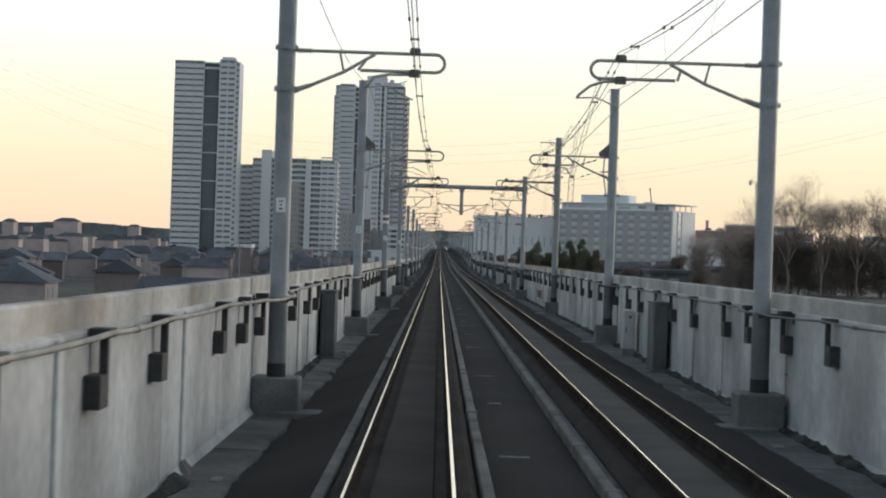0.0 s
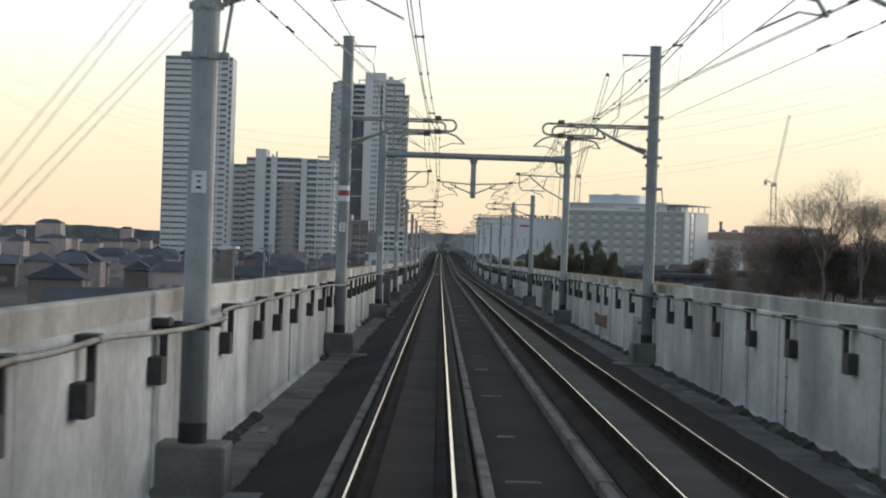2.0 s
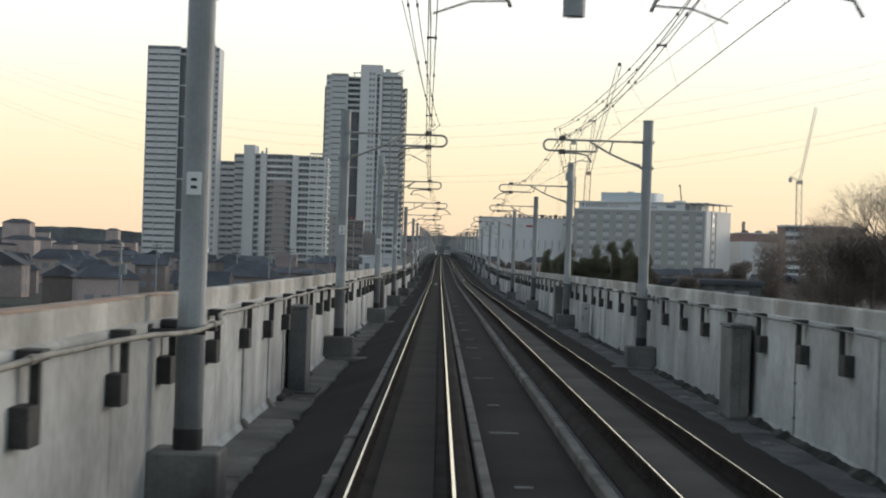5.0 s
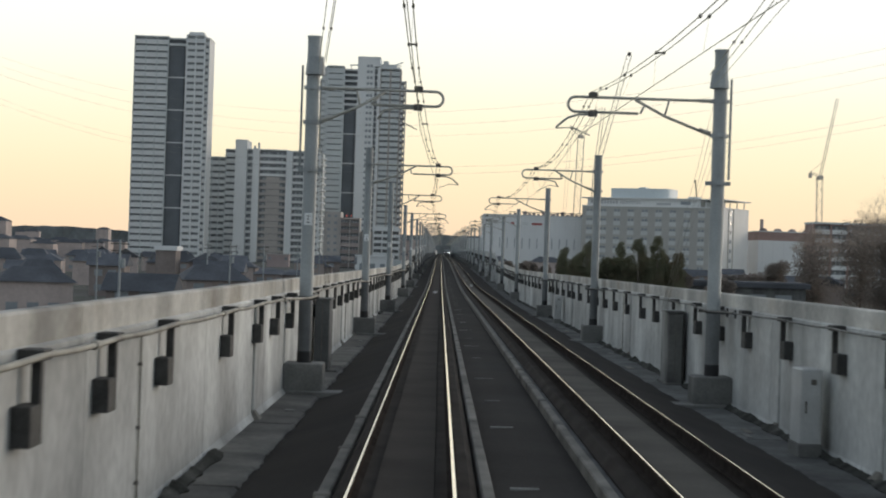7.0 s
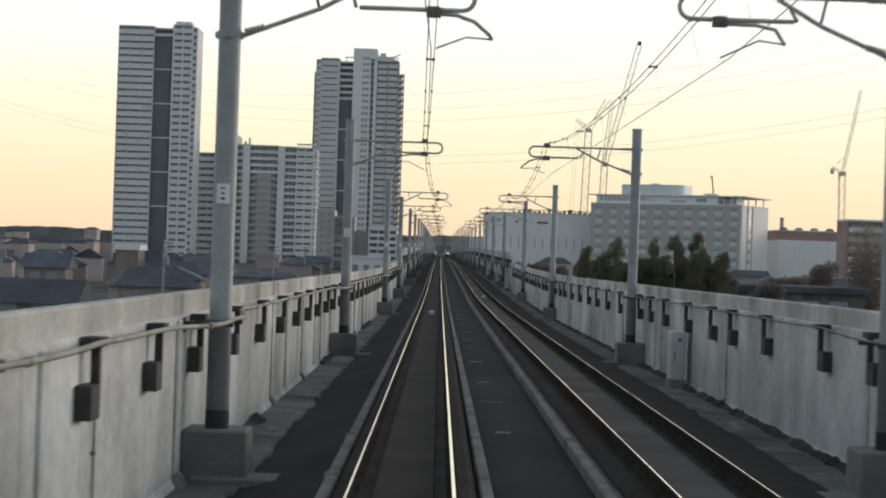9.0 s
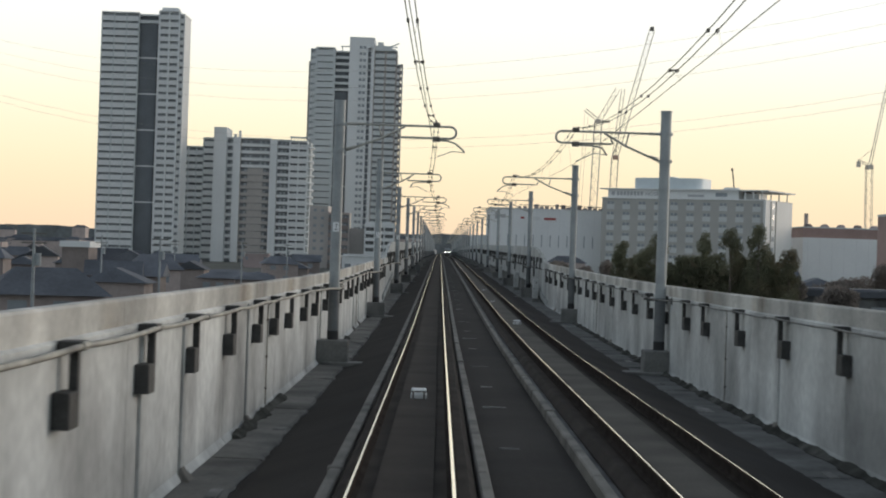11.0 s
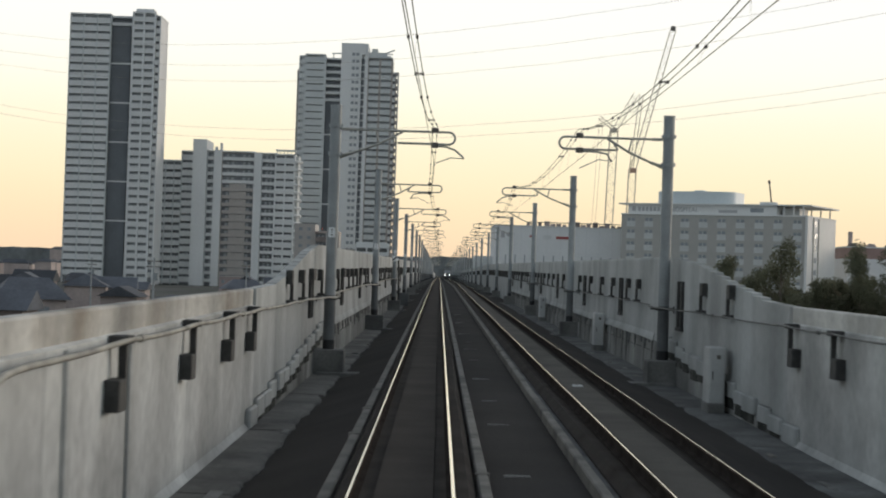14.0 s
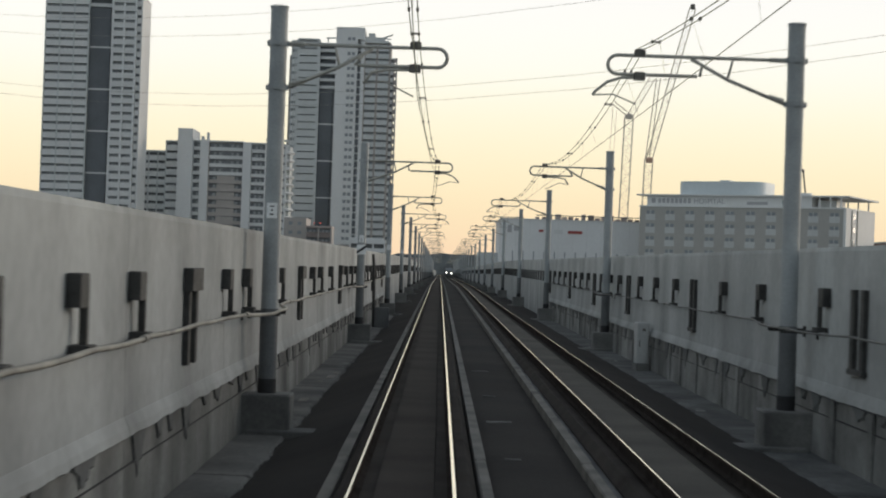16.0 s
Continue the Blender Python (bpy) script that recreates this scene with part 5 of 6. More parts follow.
part("roof_arm", Shape().tube([(-37, ty + 5, 127.6), (-29.5, ty + 5, 130.4)], 0.4, 6).tube([(-36, ty + 5, 128.4), (-30.5, ty + 5, 127.8)], 0.35, 6), M_TOWER, tower, "thin maintenance crane arm on the roof")
part("roof_arm", Shape().tube([(-60.2, ty + 5, 127.6), (-66, ty + 5, 127.4)], 0.4, 6).tube([(-65, ty + 5, 124.0), (-65, ty + 5, 127.4)], 0.3, 6), M_TOWER, tower)

# the long slab block
sy, SP = 1325.0, 4.06
slab = thing("apartment_block", "long mid-rise apartment block with stacked balconies and white stair cores", "apartment block")
storey_block(slab, -152, -138.5, sy + 8, 24, GROUND, 57.0, SP, M_TOWER, M_SLAB, "balcony", 3, rail=0.55, doors=2)
storey_block(slab, -138.5, -131.9, sy + 5, 24, GROUND, 62.0, SP, M_TOWER, M_SLAB, "balcony", 1, rail=0.6, doors=2)
storey_block(slab, -131.9, -124.6, sy - 1, 28, GROUND, 68.5, SP, M_TOWER_LIGHT, M_TOWER_LIGHT, "plain", 1, "stair_core")
storey_block(slab, -124.6, -120.8, sy + 2, 22, GROUND, 62.4, SP, M_TOWER, M_SLAB, "balcony", 1, rail=0.36, doors=1)
storey_block(slab, -120.8, -116.7, sy, 22, GROUND, 63.2, SP, M_TOWER_LIGHT, M_TOWER_LIGHT, "plain", 1, "fin")
storey_block(slab, -116.7, -99.5, sy + 2, 22, GROUND, 62.4, SP, M_TOWER_BROWN, M_SLAB, "balcony", 1, "wing", rail=0.36, light_rows=4, low_panel=M_TOWER_BROWN, middle=M_TOWER_BROWN, doors=4)
storey_block(slab, -99.5, -95.6, sy, 22, GROUND, 62.6, SP, M_TOWER_LIGHT, M_TOWER_LIGHT, "plain", 1, "fin")
storey_block(slab, -95.6, -88.2, sy + 2, 22, GROUND, 62.0, SP, M_TOWER, M_SLAB, "balcony", 1, rail=0.34, doors=2)
storey_block(slab, -88.2, -78.2, sy + 1, 20, GROUND, 61.6, SP, M_TOWER_LIGHT, M_SLAB, "balcony", 2, rail=0.62, doors=2, fin=0.4)
side_b = Shape()
side_b.tube([(-78.4, sy + 2.2, 0.0), (-76.6, sy + 2.6, 0.0), (-75.4, sy + 4.5, 0.0), (-75.1, sy + 8.0, 0.0)], 0.9, 6)
side_m = side_b.mesh("corner_balcony", M_SLAB)
for i in range(17):
    part("corner_balcony", side_m, None, slab, at=pose(0, 0, 61.0 - SP * (i + 0.7)))
part("corner_wall", Shape().box(-78.2, -76.4, sy + 5, sy + 20, GROUND, 61.6), M_TOWER, slab)
part("roof_house", Shape().box(-117.9, -116.9, sy + 2, sy + 6, 63, 67.0).box(-120.6, -119.4, sy + 2, sy + 6, 63, 65.0), M_TOWER, slab)
pg = Shape().box(-88.5, -78.0, sy + 3, sy + 9, 64.0, 64.7)
for i in range(6):
    pg.box(-88 + i * 1.9, -87.6 + i * 1.9, sy + 3.2, sy + 3.6, 62.3, 64.0)
part("roof_pergola", pg, M_TOWER, slab, "open pergola on the roof")

# the second tower
ay = 1290.0
second = thing("apartment_tower", "slim pale residential tower with ribbed balconies and a dark glass recess", "tower")
storey_block(second, -160.0, -149.0, ay, 30, GROUND, 129.5, PITCH, M_TOWER_LIGHT, M_SLAB, "balcony", 2, rail=0.55, doors=2, fin=0.5, void=M_PANE)
storey_block(second, -149.0, -146.3, ay + 1.5, 26, GROUND, 128.0, PITCH, M_TOWER_LIGHT, M_SLAB, "balcony", 1, rail=0.55, doors=1, void=M_PANE)
glass_recess(second, -171.5, -160.0, ay + 3, 26, 127.5, 1)
storey_block(second, -192, -171.5, ay, 30, GROUND, 128.0, PITCH, M_TOWER, M_SLAB, "balcony", 3, rail=0.6, doors=2, void=M_PANE)
part("roof_rim", Shape().box(-159, -150, ay + 2, ay + 12, 130.2, 132.0), M_TOWER_LIGHT, second)

# car park and shops below the tower
park = thing("car_park", "multi-storey car park with dark open decks", "car park")
part("core", Shape().box(-63.5, -54.5, 1160, 1185, GROUND, 21.4), M_TOWER_BROWN, park)
storey_block(park, -54.5, -44.2, 1158, 20, GROUND, 17.6, 3.7, M_TOWER_BROWN, M_HOUSE, "balcony", 2, "wing", rail=0.5, doors=2)
part("stair_tower", Shape().box(-44.2, -36.6, 1162, 1180, GROUND, 11.0), M_TOWER_BROWN, park)
# solid dark box stands in for the shade inside the decks
part("deck_void", Shape().box(-36, -22.5, 1152, 1180, GROUND, 13.0), M_BOXDARK, park)
for i in range(6):
    part("deck_edge", Shape().box(-36.3, -22.2, 1151.4, 1152, 11.6 - i * 3.3, 13.2 - i * 3.3), M_SLAB, park)
for i in range(4):
    part("column", Shape().box(-36.3 + i * 4.6, -35.7 + i * 4.6, 1151.5, 1152.1, GROUND, 13), M_SLAB, park)
for i in range(7):
    for j in range(2):
        part("window", Shape().box(-61.6 + j * 3.6, -60.0 + j * 3.6, 1159.9, 1160, 18.4 - i * 3.7, 19.8 - i * 3.7), M_PANE, park)
part("roof_rail", Shape().box(-36, -22.5, 1152, 1152.2, 13.2, 14.0), M_SLAB, park)
for x in (-51.4, -49.0):
    part("light_post", Shape().box(x + 0.1, x + 0.3, 1158.6, 1158.8, 18.3, 19.2), M_CLAMP, park)
    part("red_light", Shape().soft_box(x, x + 0.4, 1158.5, 1158.9, 19.2, 19.6, 0.05), M_REDLAMP, park, "small red warning light")

depot = thing("white_hall", "long low white hall with dark openings beside the line", "hall")
part("body", Shape().box(-32, -18.5, 880, 905, GROUND, -1.7), M_FACTORY, depot)
part("roof", Shape().box(-32.5, -18, 879.5, 905.5, -1.7, -1.35), M_SLAB, depot)
for i in range(3):
    part("opening", Shape().box(-31 + i * 4, -29 + i * 4, 879.85, 880, -7.5, -4.0), M_PANE, depot)

# ---------------------------------------------------------------- hospital
A = Vector((67.0, 1036.0, 0))
B = Vector((128.6, 1002.7, 0))
ang = math.degrees(math.atan2(B.y - A.y, B.x - A.x))
LEN = (B - A).length
hosp = thing("hospital", "taupe panelled hospital with white window bays and rooftop drum", "hospital", at=pose(A.x, A.y, 0, 0, 0, ang))
H_TOP, H_PITCH, DEEP = 25.6, 4.35, 36.0
hb = part("body", Shape().box(0, LEN, 0.3, DEEP, GROUND, H_TOP), M_HOSP, hosp)
# end face takes the white panel colour to look lit
part("side_face", Shape().box(LEN, LEN + 0.3, 2.0, DEEP, GROUND, H_TOP), M_HOSPWHITE, hosp)
part("corner_fin", Shape().box(LEN - 0.2, LEN + 0.7, 0.0, 4.5, GROUND, H_TOP + 0.4), M_HOSPWHITE, hosp)
COLS = 10
stepx = LEN / COLS
pan = Shape().box(-stepx * 0.24, stepx * 0.24, 0.12, 0.3, 0.1, 2.1).mesh("spandrel", M_HOSPPANEL)
win = Shape().box(-stepx * 0.2, stepx * 0.2, 0.2, 0.3, 2.2, 3.3).mesh("window", M_PANE)
mul = Shape().box(-0.1, 0.1, 0.1, 0.3, 2.1, 3.4).mesh("mullion", M_HOSPPANEL)
for i in range(7):
    z = H_TOP - H_PITCH * (i + 1) - 0.2
    for c in range(COLS):
        x = stepx * (c + 0.55)
        part("spandrel", pan, None, hb, at=pose(x, 0, z))
        part("window", win, None, hb, at=pose(x, 0, z))
        part("mullion", mul, None, hb, at=pose(x, 0, z))
    part("side_window", Shape().box(LEN + 0.3, LEN + 0.36, 9.5, 12.5, z + 1.6, z + 3.4), M_PANE, hosp)
part("side_rib", Shape().box(LEN + 0.3, LEN + 0.6, 7.6, 8.2, GROUND, H_TOP).box(LEN + 0.3, LEN + 0.6, 14.0, 14.6, GROUND, H_TOP), M_HOSP, hosp)
part("parapet", Shape().box(-0.2, LEN + 0.4, 0.0, DEEP, H_TOP, H_TOP + 0.5), M_HOSPWHITE, hosp)
part("top_storey", Shape().box(2.0, LEN * 0.84, 1.6, DEEP - 2, H_TOP + 0.5, 29.4), M_HOSPWHITE, hosp, "white set-back top storey")
part("roof_plate", Shape().box(-1.5, LEN + 1.5, 0.6, DEEP, 29.4, 29.9), M_HOSPWHITE, hosp, "thin overhanging roof plate")
for x in (LEN * 0.88, LEN * 0.93, LEN * 0.98):
    for y in (1.2, DEEP - 2):
        part("post", Shape().tube([(x, y, H_TOP + 0.5), (x, y, 29.4)], 0.28, 8), M_HOSPWHITE, hosp)
part("terrace_box", Shape().box(LEN * 0.85, LEN * 0.94, 6, 16, H_TOP + 0.5, 28.6), M_BOX, hosp)
part("top_window", Shape().box(LEN * 0.70, LEN * 0.77, 1.5, 1.6, 27.0, 28.5), M_PANE, hosp)
drum = Shape()
nd = 36
cxd, cyd, ra, rb2 = LEN * 0.37, 13.7, LEN * 0.214, 9.5
for z in (29.85, 34.5):
    for i in range(nd):
        a = 2 * math.pi * i / nd
        sgn = lambda v: math.copysign(abs(v) ** 0.45, v)
        drum.v.append((cxd + ra * sgn(math.cos(a)), cyd + rb2 * sgn(math.sin(a)), z))
for i in range(nd):
    j = (i + 1) % nd
    drum.face([i, j, nd + j, nd + i])
drum.face([nd + i for i in range(nd)])
part("roof_drum", drum, M_HOSPBLUE, hosp, "pale blue-grey rounded plant enclosure")
part("drum_hatch", Shape().box(cxd - 2, cxd + 1.5, cyd - 2, cyd + 2, 34.5, 35.3), M_HOSPBLUE, hosp)
part("roof_mast", Shape().tube([(LEN * 0.80, 4, 29.8), (LEN * 0.785, 4, 38.0)], 0.3, 6).tube([(LEN * 0.785, 4, 37.6), (LEN * 0.782, 4, 38.6)], 0.5, 6), M_CLAMP, hosp, "thin dark leaning mast")
part("mast_base", Shape().tube([(LEN * 0.78, 5, 29.8), (LEN * 0.78, 5, 30.8)], 3.2, 16), M_HOSPWHITE, hosp)
word = bpy.data.curves.new("word", "FONT")
word.body, word.size, word.extrude = "HOSPITAL", 2.4, 0.05
wob = new("word", word)
dg = bpy.context.evaluated_depsgraph_get()
wme = bpy.data.meshes.new_from_object(wob.evaluated_get(dg))
bpy.data.objects.remove(wob)
wme.materials.clear()
wme.materials.append(M_SIGNTEXT)
part("lettering", wme, None, hosp, "dark capital letters on the white band", at=pose(18.6, 1.5, 26.9, 90, 0, 0))
bars = Shape()
for i in range(8):
    bars.box(6.0 + i * 1.5, 7.0 + i * 1.5, 1.5, 1.6, 27.0, 28.6)
part("lettering_bars", bars, M_SIGNTEXT, hosp)
em = Shape().box(3.6, 5.0, 1.5, 1.6, 27.0, 28.7)
part("emblem", em, M_SIGNTEXT, hosp)
part("lettering_bars", Shape().box(LEN * 0.53, LEN * 0.63, 1.5, 1.6, 26.7, 27.7), M_SIGNTEXT, hosp)

# ---------------------------------------------------------------- factory with white cladding
fac = thing("factory", "large white-clad factory hall with small red and blue signs", "factory")
part("hall", Shape().box(21, 69, 1050, 1110, GROUND, 20.2), M_FACTORY, fac)
part("cornice", Shape().box(20.7, 69.3, 1049.7, 1110, 20.2, 20.7), M_SLAB, fac)
rk = random.Random(4)
for i in range(16):
    x = 33 + i * 2.3
    part("roof_duct", Shape().box(x, x + 0.9 + rk.random(), 1053, 1058, 20.7, 21.4 + rk.random() * 1.5), M_HOUSE, fac)
part("roof_rail", Shape().box(33, 69, 1051, 1051.2, 21.9, 22.2), M_BOXDARK, fac)
part("sign_red", Shape().box(44, 49, 1049.85, 1050, 15.9, 16.9), M_RED, fac, "red sign of plain bars")
part("sign_grey", Shape().box(39.2, 42.2, 1049.85, 1050, 15.7, 17.2), M_SLAB, fac)
part("sign_dark", Shape().box(23.2, 24.6, 1049.85, 1050, 15.8, 18.4).box(25.4, 27.6, 1049.85, 1050, 16.4, 17.8), M_SIGNTEXT, fac, "dark sign of plain shapes")
part("sign_red", Shape().box(34, 35.6, 1049.85, 1050, 16.2, 17.0), M_RED, fac)
for i in range(12):
    x = 25 + i * 3.6
    part("slot_window", Shape().box(x, x + 0.35, 1049.9, 1050, 4.5, 9.5), M_PANE, fac)
for i in range(9):
    part("cladding_seam", Shape().box(26 + i * 4.9, 26.12 + i * 4.9, 1049.92, 1050, GROUND, 20.2), M_SLAB, fac)
part("annex", Shape().box(14, 21, 1080, 1110, GROUND, 9.0), M_TOWER, fac)

# ---------------------------------------------------------------- buildings beyond the hospital
red = thing("red_roofed_hall", "white hall with a red-brown upper storey and rounded roof vents", "hall")
part("lower", Shape().box(152, 215, 1040, 1075, GROUND, 12.2), M_FACTORY, red)
part("upper", Shape().box(152, 215, 1040.5, 1075, 12.2, 16.2), M_BRICK, red)
part("roof_edge", Shape().box(151.6, 215.4, 1040.2, 1075, 16.2, 16.7), M_SLAB, red)
for i in range(8):
    part("vent", Shape().tube([(156 + i * 7, 1050, 16.7), (156 + i * 7, 1050, 17.6), (156 + i * 7, 1050, 18.1)], 2.2, 12, r_end=1.0), M_HOUSE, red)
part("chimney", Shape().tube([(155.5, 1052, 16.7), (155.5, 1052, 22.5)], 0.9, 10), M_HOUSE, red)
for i in range(12):
    part("cladding_seam", Shape().box(154 + i * 5.1, 154.15 + i * 5.1, 1039.93, 1040, GROUND, 12.2), M_SLAB, red)
brick = thing("brown_apartment_house", "brown mid-rise apartment house behind bare trees", "apartment block")
storey_block(brick, 129, 159, 800, 16, GROUND, 15.5, 3.1, M_BRICK, M_SLAB, "balcony", 5, rail=0.4)
pale = thing("pale_apartment_house", "pale low apartment house behind the trees", "apartment block")
storey_block(pale, 182, 215, 760, 16, GROUND, 12.0, 3.1, M_HOUSE, M_SLAB, "balcony", 5)


# ---------------------------------------------------------------- cranes
def lattice(s, a, b, w, n, r=0.16):
    """A four-chord lattice between two points."""
    a, b = Vector(a), Vector(b)
    d = (b - a).normalized()
    u = d.cross(Vector((0, 1, 0))).normalized() * w / 2
    v = d.cross(u).normalized() * w / 2
    for su, sv in ((1, 1), (1, -1), (-1, -1), (-1, 1)):
        s.tube([a + u * su + v * sv, b + u * su + v * sv], r, 4)
    for i in range(n):
        p, q = a + (b - a) * i / n, a + (b - a) * (i + 1) / n
        f = 1 if i % 2 else -1
        s.tube([p + u * f - v, q - u * f - v], r * 0.6, 4)
        s.tube([p + v * f + u, q - v * f + u], r * 0.6, 4)
        s.tube([p - u - v, p + u - v], r * 0.5, 4)
    return s


c1 = thing("tower_crane", "pale lattice luffing crane with its jib lowered", "crane", group="tower cranes")
part("mast", lattice(Shape(), (72.0, 1150, GROUND), (74.0, 1150, 66.0), 3.4, 26), M_CRANE, c1)
part("jib", lattice(Shape(), (74.5, 1150, 66.5), (83.0, 1150, 82.0), 2.2, 10, 0.13), M_CRANE, c1)
part("counter_jib", lattice(Shape(), (74.0, 1150, 66.5), (67.5, 1150, 71.5), 1.4, 5, 0.11), M_CRANE, c1)
part("cab", Shape().soft_box(72.6, 75.2, 1148, 1152, 65.2, 67.0, 0.2), M_CRANE, c1)
part("hoist_rope", Shape().tube([(67.5, 1150, 71.0), (65.5, 1150, 22.0)], 0.09, 4).tube([(69.0, 1150, 68.5), (67.0, 1150, 22.0)], 0.09, 4), M_CRANE, c1)
c2 = thing("tower_crane", "pale lattice luffing crane with its jib raised high", "crane", group="tower cranes")
part("mast", lattice(Shape(), (82.0, 1160, GROUND), (83.6, 1160, 50.0), 3.2, 22), M_CRANE, c2)
part("jib", lattice(Shape(), (83.8, 1160, 50.0), (99.5, 1160, 112.0), 2.4, 26, 0.14), M_CRANE, c2)
part("frame", lattice(Shape(), (83.0, 1160, 50.0), (86.5, 1160, 83.0), 1.6, 12, 0.12), M_CRANE, c2)
part("cab", Shape().soft_box(82.6, 85.0, 1158, 1162, 48.5, 50.5, 0.2), M_CRANE_RED, c2)
part("jib_tip", Shape().soft_box(98.6, 100.4, 1159, 1161, 111.5, 113.5, 0.2), M_CLAMP, c2)
c3 = thing("tower_crane", "distant pale luffing crane beyond the trees", "crane", group="tower cranes")
part("mast", lattice(Shape(), (193.8, 1100, GROUND), (192.8, 1100, 46.0), 2.8, 18), M_CRANE, c3)
part("jib", lattice(Shape(), (193.2, 1100, 47.0), (200.6, 1100, 86.5), 1.1, 16, 0.10), M_CRANE, c3)
part("cab", Shape().soft_box(191.6, 194.4, 1098, 1102, 44.8, 46.8, 0.2), M_CRANE, c3)
part("counter_jib", lattice(Shape(), (192.6, 1100, 46.6), (187.6, 1100, 48.6), 1.0, 5, 0.10), M_CRANE, c3)
part("counterweight", Shape().soft_box(187.2, 188.8, 1099, 1101, 45.6, 48.2, 0.15), M_CRANE, c3)
part("pendant", Shape().tube([(187.8, 1100, 48.6), (194.2, 1100, 54.0)], 0.1, 4), M_CRANE, c3)

# ---------------------------------------------------------------- power lines crossing high over the viaduct
for z0, dy, lab in ((21.5, 0, "lower"), (23.3, 2, "lower"), (31.5, 3, "upper"), (34.5, 5, "upper"), (37.5, 0, "upper")):
    pw = thing("power_line", "thin high-voltage wire slung across the sky above the viaduct", "power line", group="power lines")
    pts = []
    for i in range(41):
        x = -300 + i * 15
        pts.append((x, 640 - x * 1.0 + dy, z0 + 0.0011 * x * x))
    part("conductor", Shape().tube(pts, 0.024, 4), M_CABLE, pw)
for x in (-300, 300):
    z0 = 21.5 + 0.0011 * 90000
    py = thing("transmission_pylon", "tall lattice pylon carrying the high-voltage wires", "pylon", at=pose(x, 640 - x, 0), group="transmission pylons")
    part("tower", lattice(Shape(), (0, 0, GROUND), (0, 0, z0 + 20), 7.0, 24, 0.25), M_POLE, py)
    for z in (z0, z0 + 1.8, z0 + 10, z0 + 13, z0 + 16):
        part("cross_arm", lattice(Shape(), (-7, 0, z), (7, 0, z), 1.0, 8, 0.12), M_POLE, py)


# ---------------------------------------------------------------- houses beside the viaduct
def house(x, y, w, d, h, rz, hip, lab, wall=None, roof=None):
    e = thing("house", lab, "house", at=pose(x, y, GROUND, 0, 0, rz), group="houses beside the line")
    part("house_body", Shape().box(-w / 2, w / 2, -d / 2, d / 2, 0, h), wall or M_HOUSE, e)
    s = Shape()
    rise, o = h * 0.36, 0.6
    i = w * 0.28 if hip else 0.0
    s.v += [(-w / 2 - o, -d / 2 - o, h - 0.15), (w / 2 + o, -d / 2 - o, h - 0.15), (w / 2 + o, d / 2 + o, h - 0.15), (-w / 2 - o, d / 2 + o, h - 0.15),
            (-w / 2 - o + i, 0, h + rise), (w / 2 + o - i, 0, h + rise)]
    for f in ((0, 1, 5, 4), (2, 3, 4, 5), (1, 2, 5), (3, 0, 4), (3, 2, 1, 0)):
        s.face(list(f))
    part("roof", s, roof or M_ROOF, e, "dark tiled roof")
    wn_ = Shape()
    for k in range(max(2, int(w / 3))):
        for zz in (1.0, 3.8):
            if zz + 1.2 < h:
                xa = -w / 2 + 1 + k * (w - 1.5) / max(2, int(w / 3))
                part("window", Shape().box(xa, xa + 1.5, -d / 2 - 0.06, -d / 2, zz, zz + 1.2), M_PANE, e)
    return e


def in_sight_line(x, y):
    """True in the camera's sight lines to the far low buildings, kept free of houses to fit the view."""
    return any(abs(x - ex_ * (y - y0) / (ey_ - y0)) < w and y < ey_ for ex_, ey_, y0, w in ((-82, 1095, 195, 9.0), (-34, 1105, 195, 13.0), (-67, 610, 14, 5.0)))


hr = random.Random(21)
SPOTS = []
for i in range(150):
    x, y = -20 - hr.random() * 100, 150 + hr.random() * 690
    if all(abs(x - a) + abs(y - b) > 13 for a, b in SPOTS):
        SPOTS.append((x, y))
        form = (5.6 + hr.random() * 4, 5.5 + hr.random() * 2.5, 4.2 + hr.random() * 2.0, hr.choice((0, 90, 8, 98, 20)), hr.random() < 0.5)
        if not in_sight_line(x, y):
            house(x, y, *form, "two-storey suburban house with a dark tiled roof")
for i in range(12):
    x, y = 66 + hr.random() * 60, 610 + hr.random() * 300
    if all(abs(x - a) + abs(y - b) > 17 for a, b in SPOTS):
        SPOTS.append((x, y))
        house(x, y, 8 + hr.random() * 4, 7 + hr.random() * 3, 5.0 + hr.random() * 1.0, hr.choice((0, 90, 12, 100)), hr.random() < 0.5,
              "two-storey suburban house with a dark tiled roof")
for x, y, w, h, rz in ((-44, 655, 9.5, 3.2, 0), (-36, 640, 8.0, 3.4, 8), (-53, 732, 11.0, 2.6, 0), (-46, 745, 9.0, 2.5, 98), (-62, 812, 12.0, 2.0, 8)):
    house(x, y, w, 7.5, h, rz, True, "low suburban house with a wide dark tiled roof")
canopy = thing("white_canopy", "low building with a bright white flat roof", "building", at=pose(-65.7, 610, GROUND))
part("house_body", Shape().box(-2.4, 2.4, 0.6, 9, 0, 8.6), M_HOUSE, canopy)
part("roof", Shape().soft_box(-2.8, 2.8, 0, 10, 8.6, 9.7, 0.08), M_FACTORY, canopy, "white flat roof")
hall = thing("white_hall", "low white flat-roofed hall below the car park", "hall", at=pose(-33.6, 1102, GROUND))
part("house_body", Shape().box(-9.6, 9.6, 0, 14, 0, 7.2), M_FACTORY, hall)
part("roof", Shape().soft_box(-9.9, 9.9, -0.3, 14.3, 7.2, 7.6, 0.1), M_TOWER_LIGHT, hall)
part("annex", Shape().box(9.6, 14.0, 1.0, 10, 0, 5.4), M_TOWER, hall, "lower grey annex")
part("gate", Shape().box(-9.9, -7.6, -0.15, 0.0, 2.6, 6.6), M_VOID, hall, "dark loading gate")
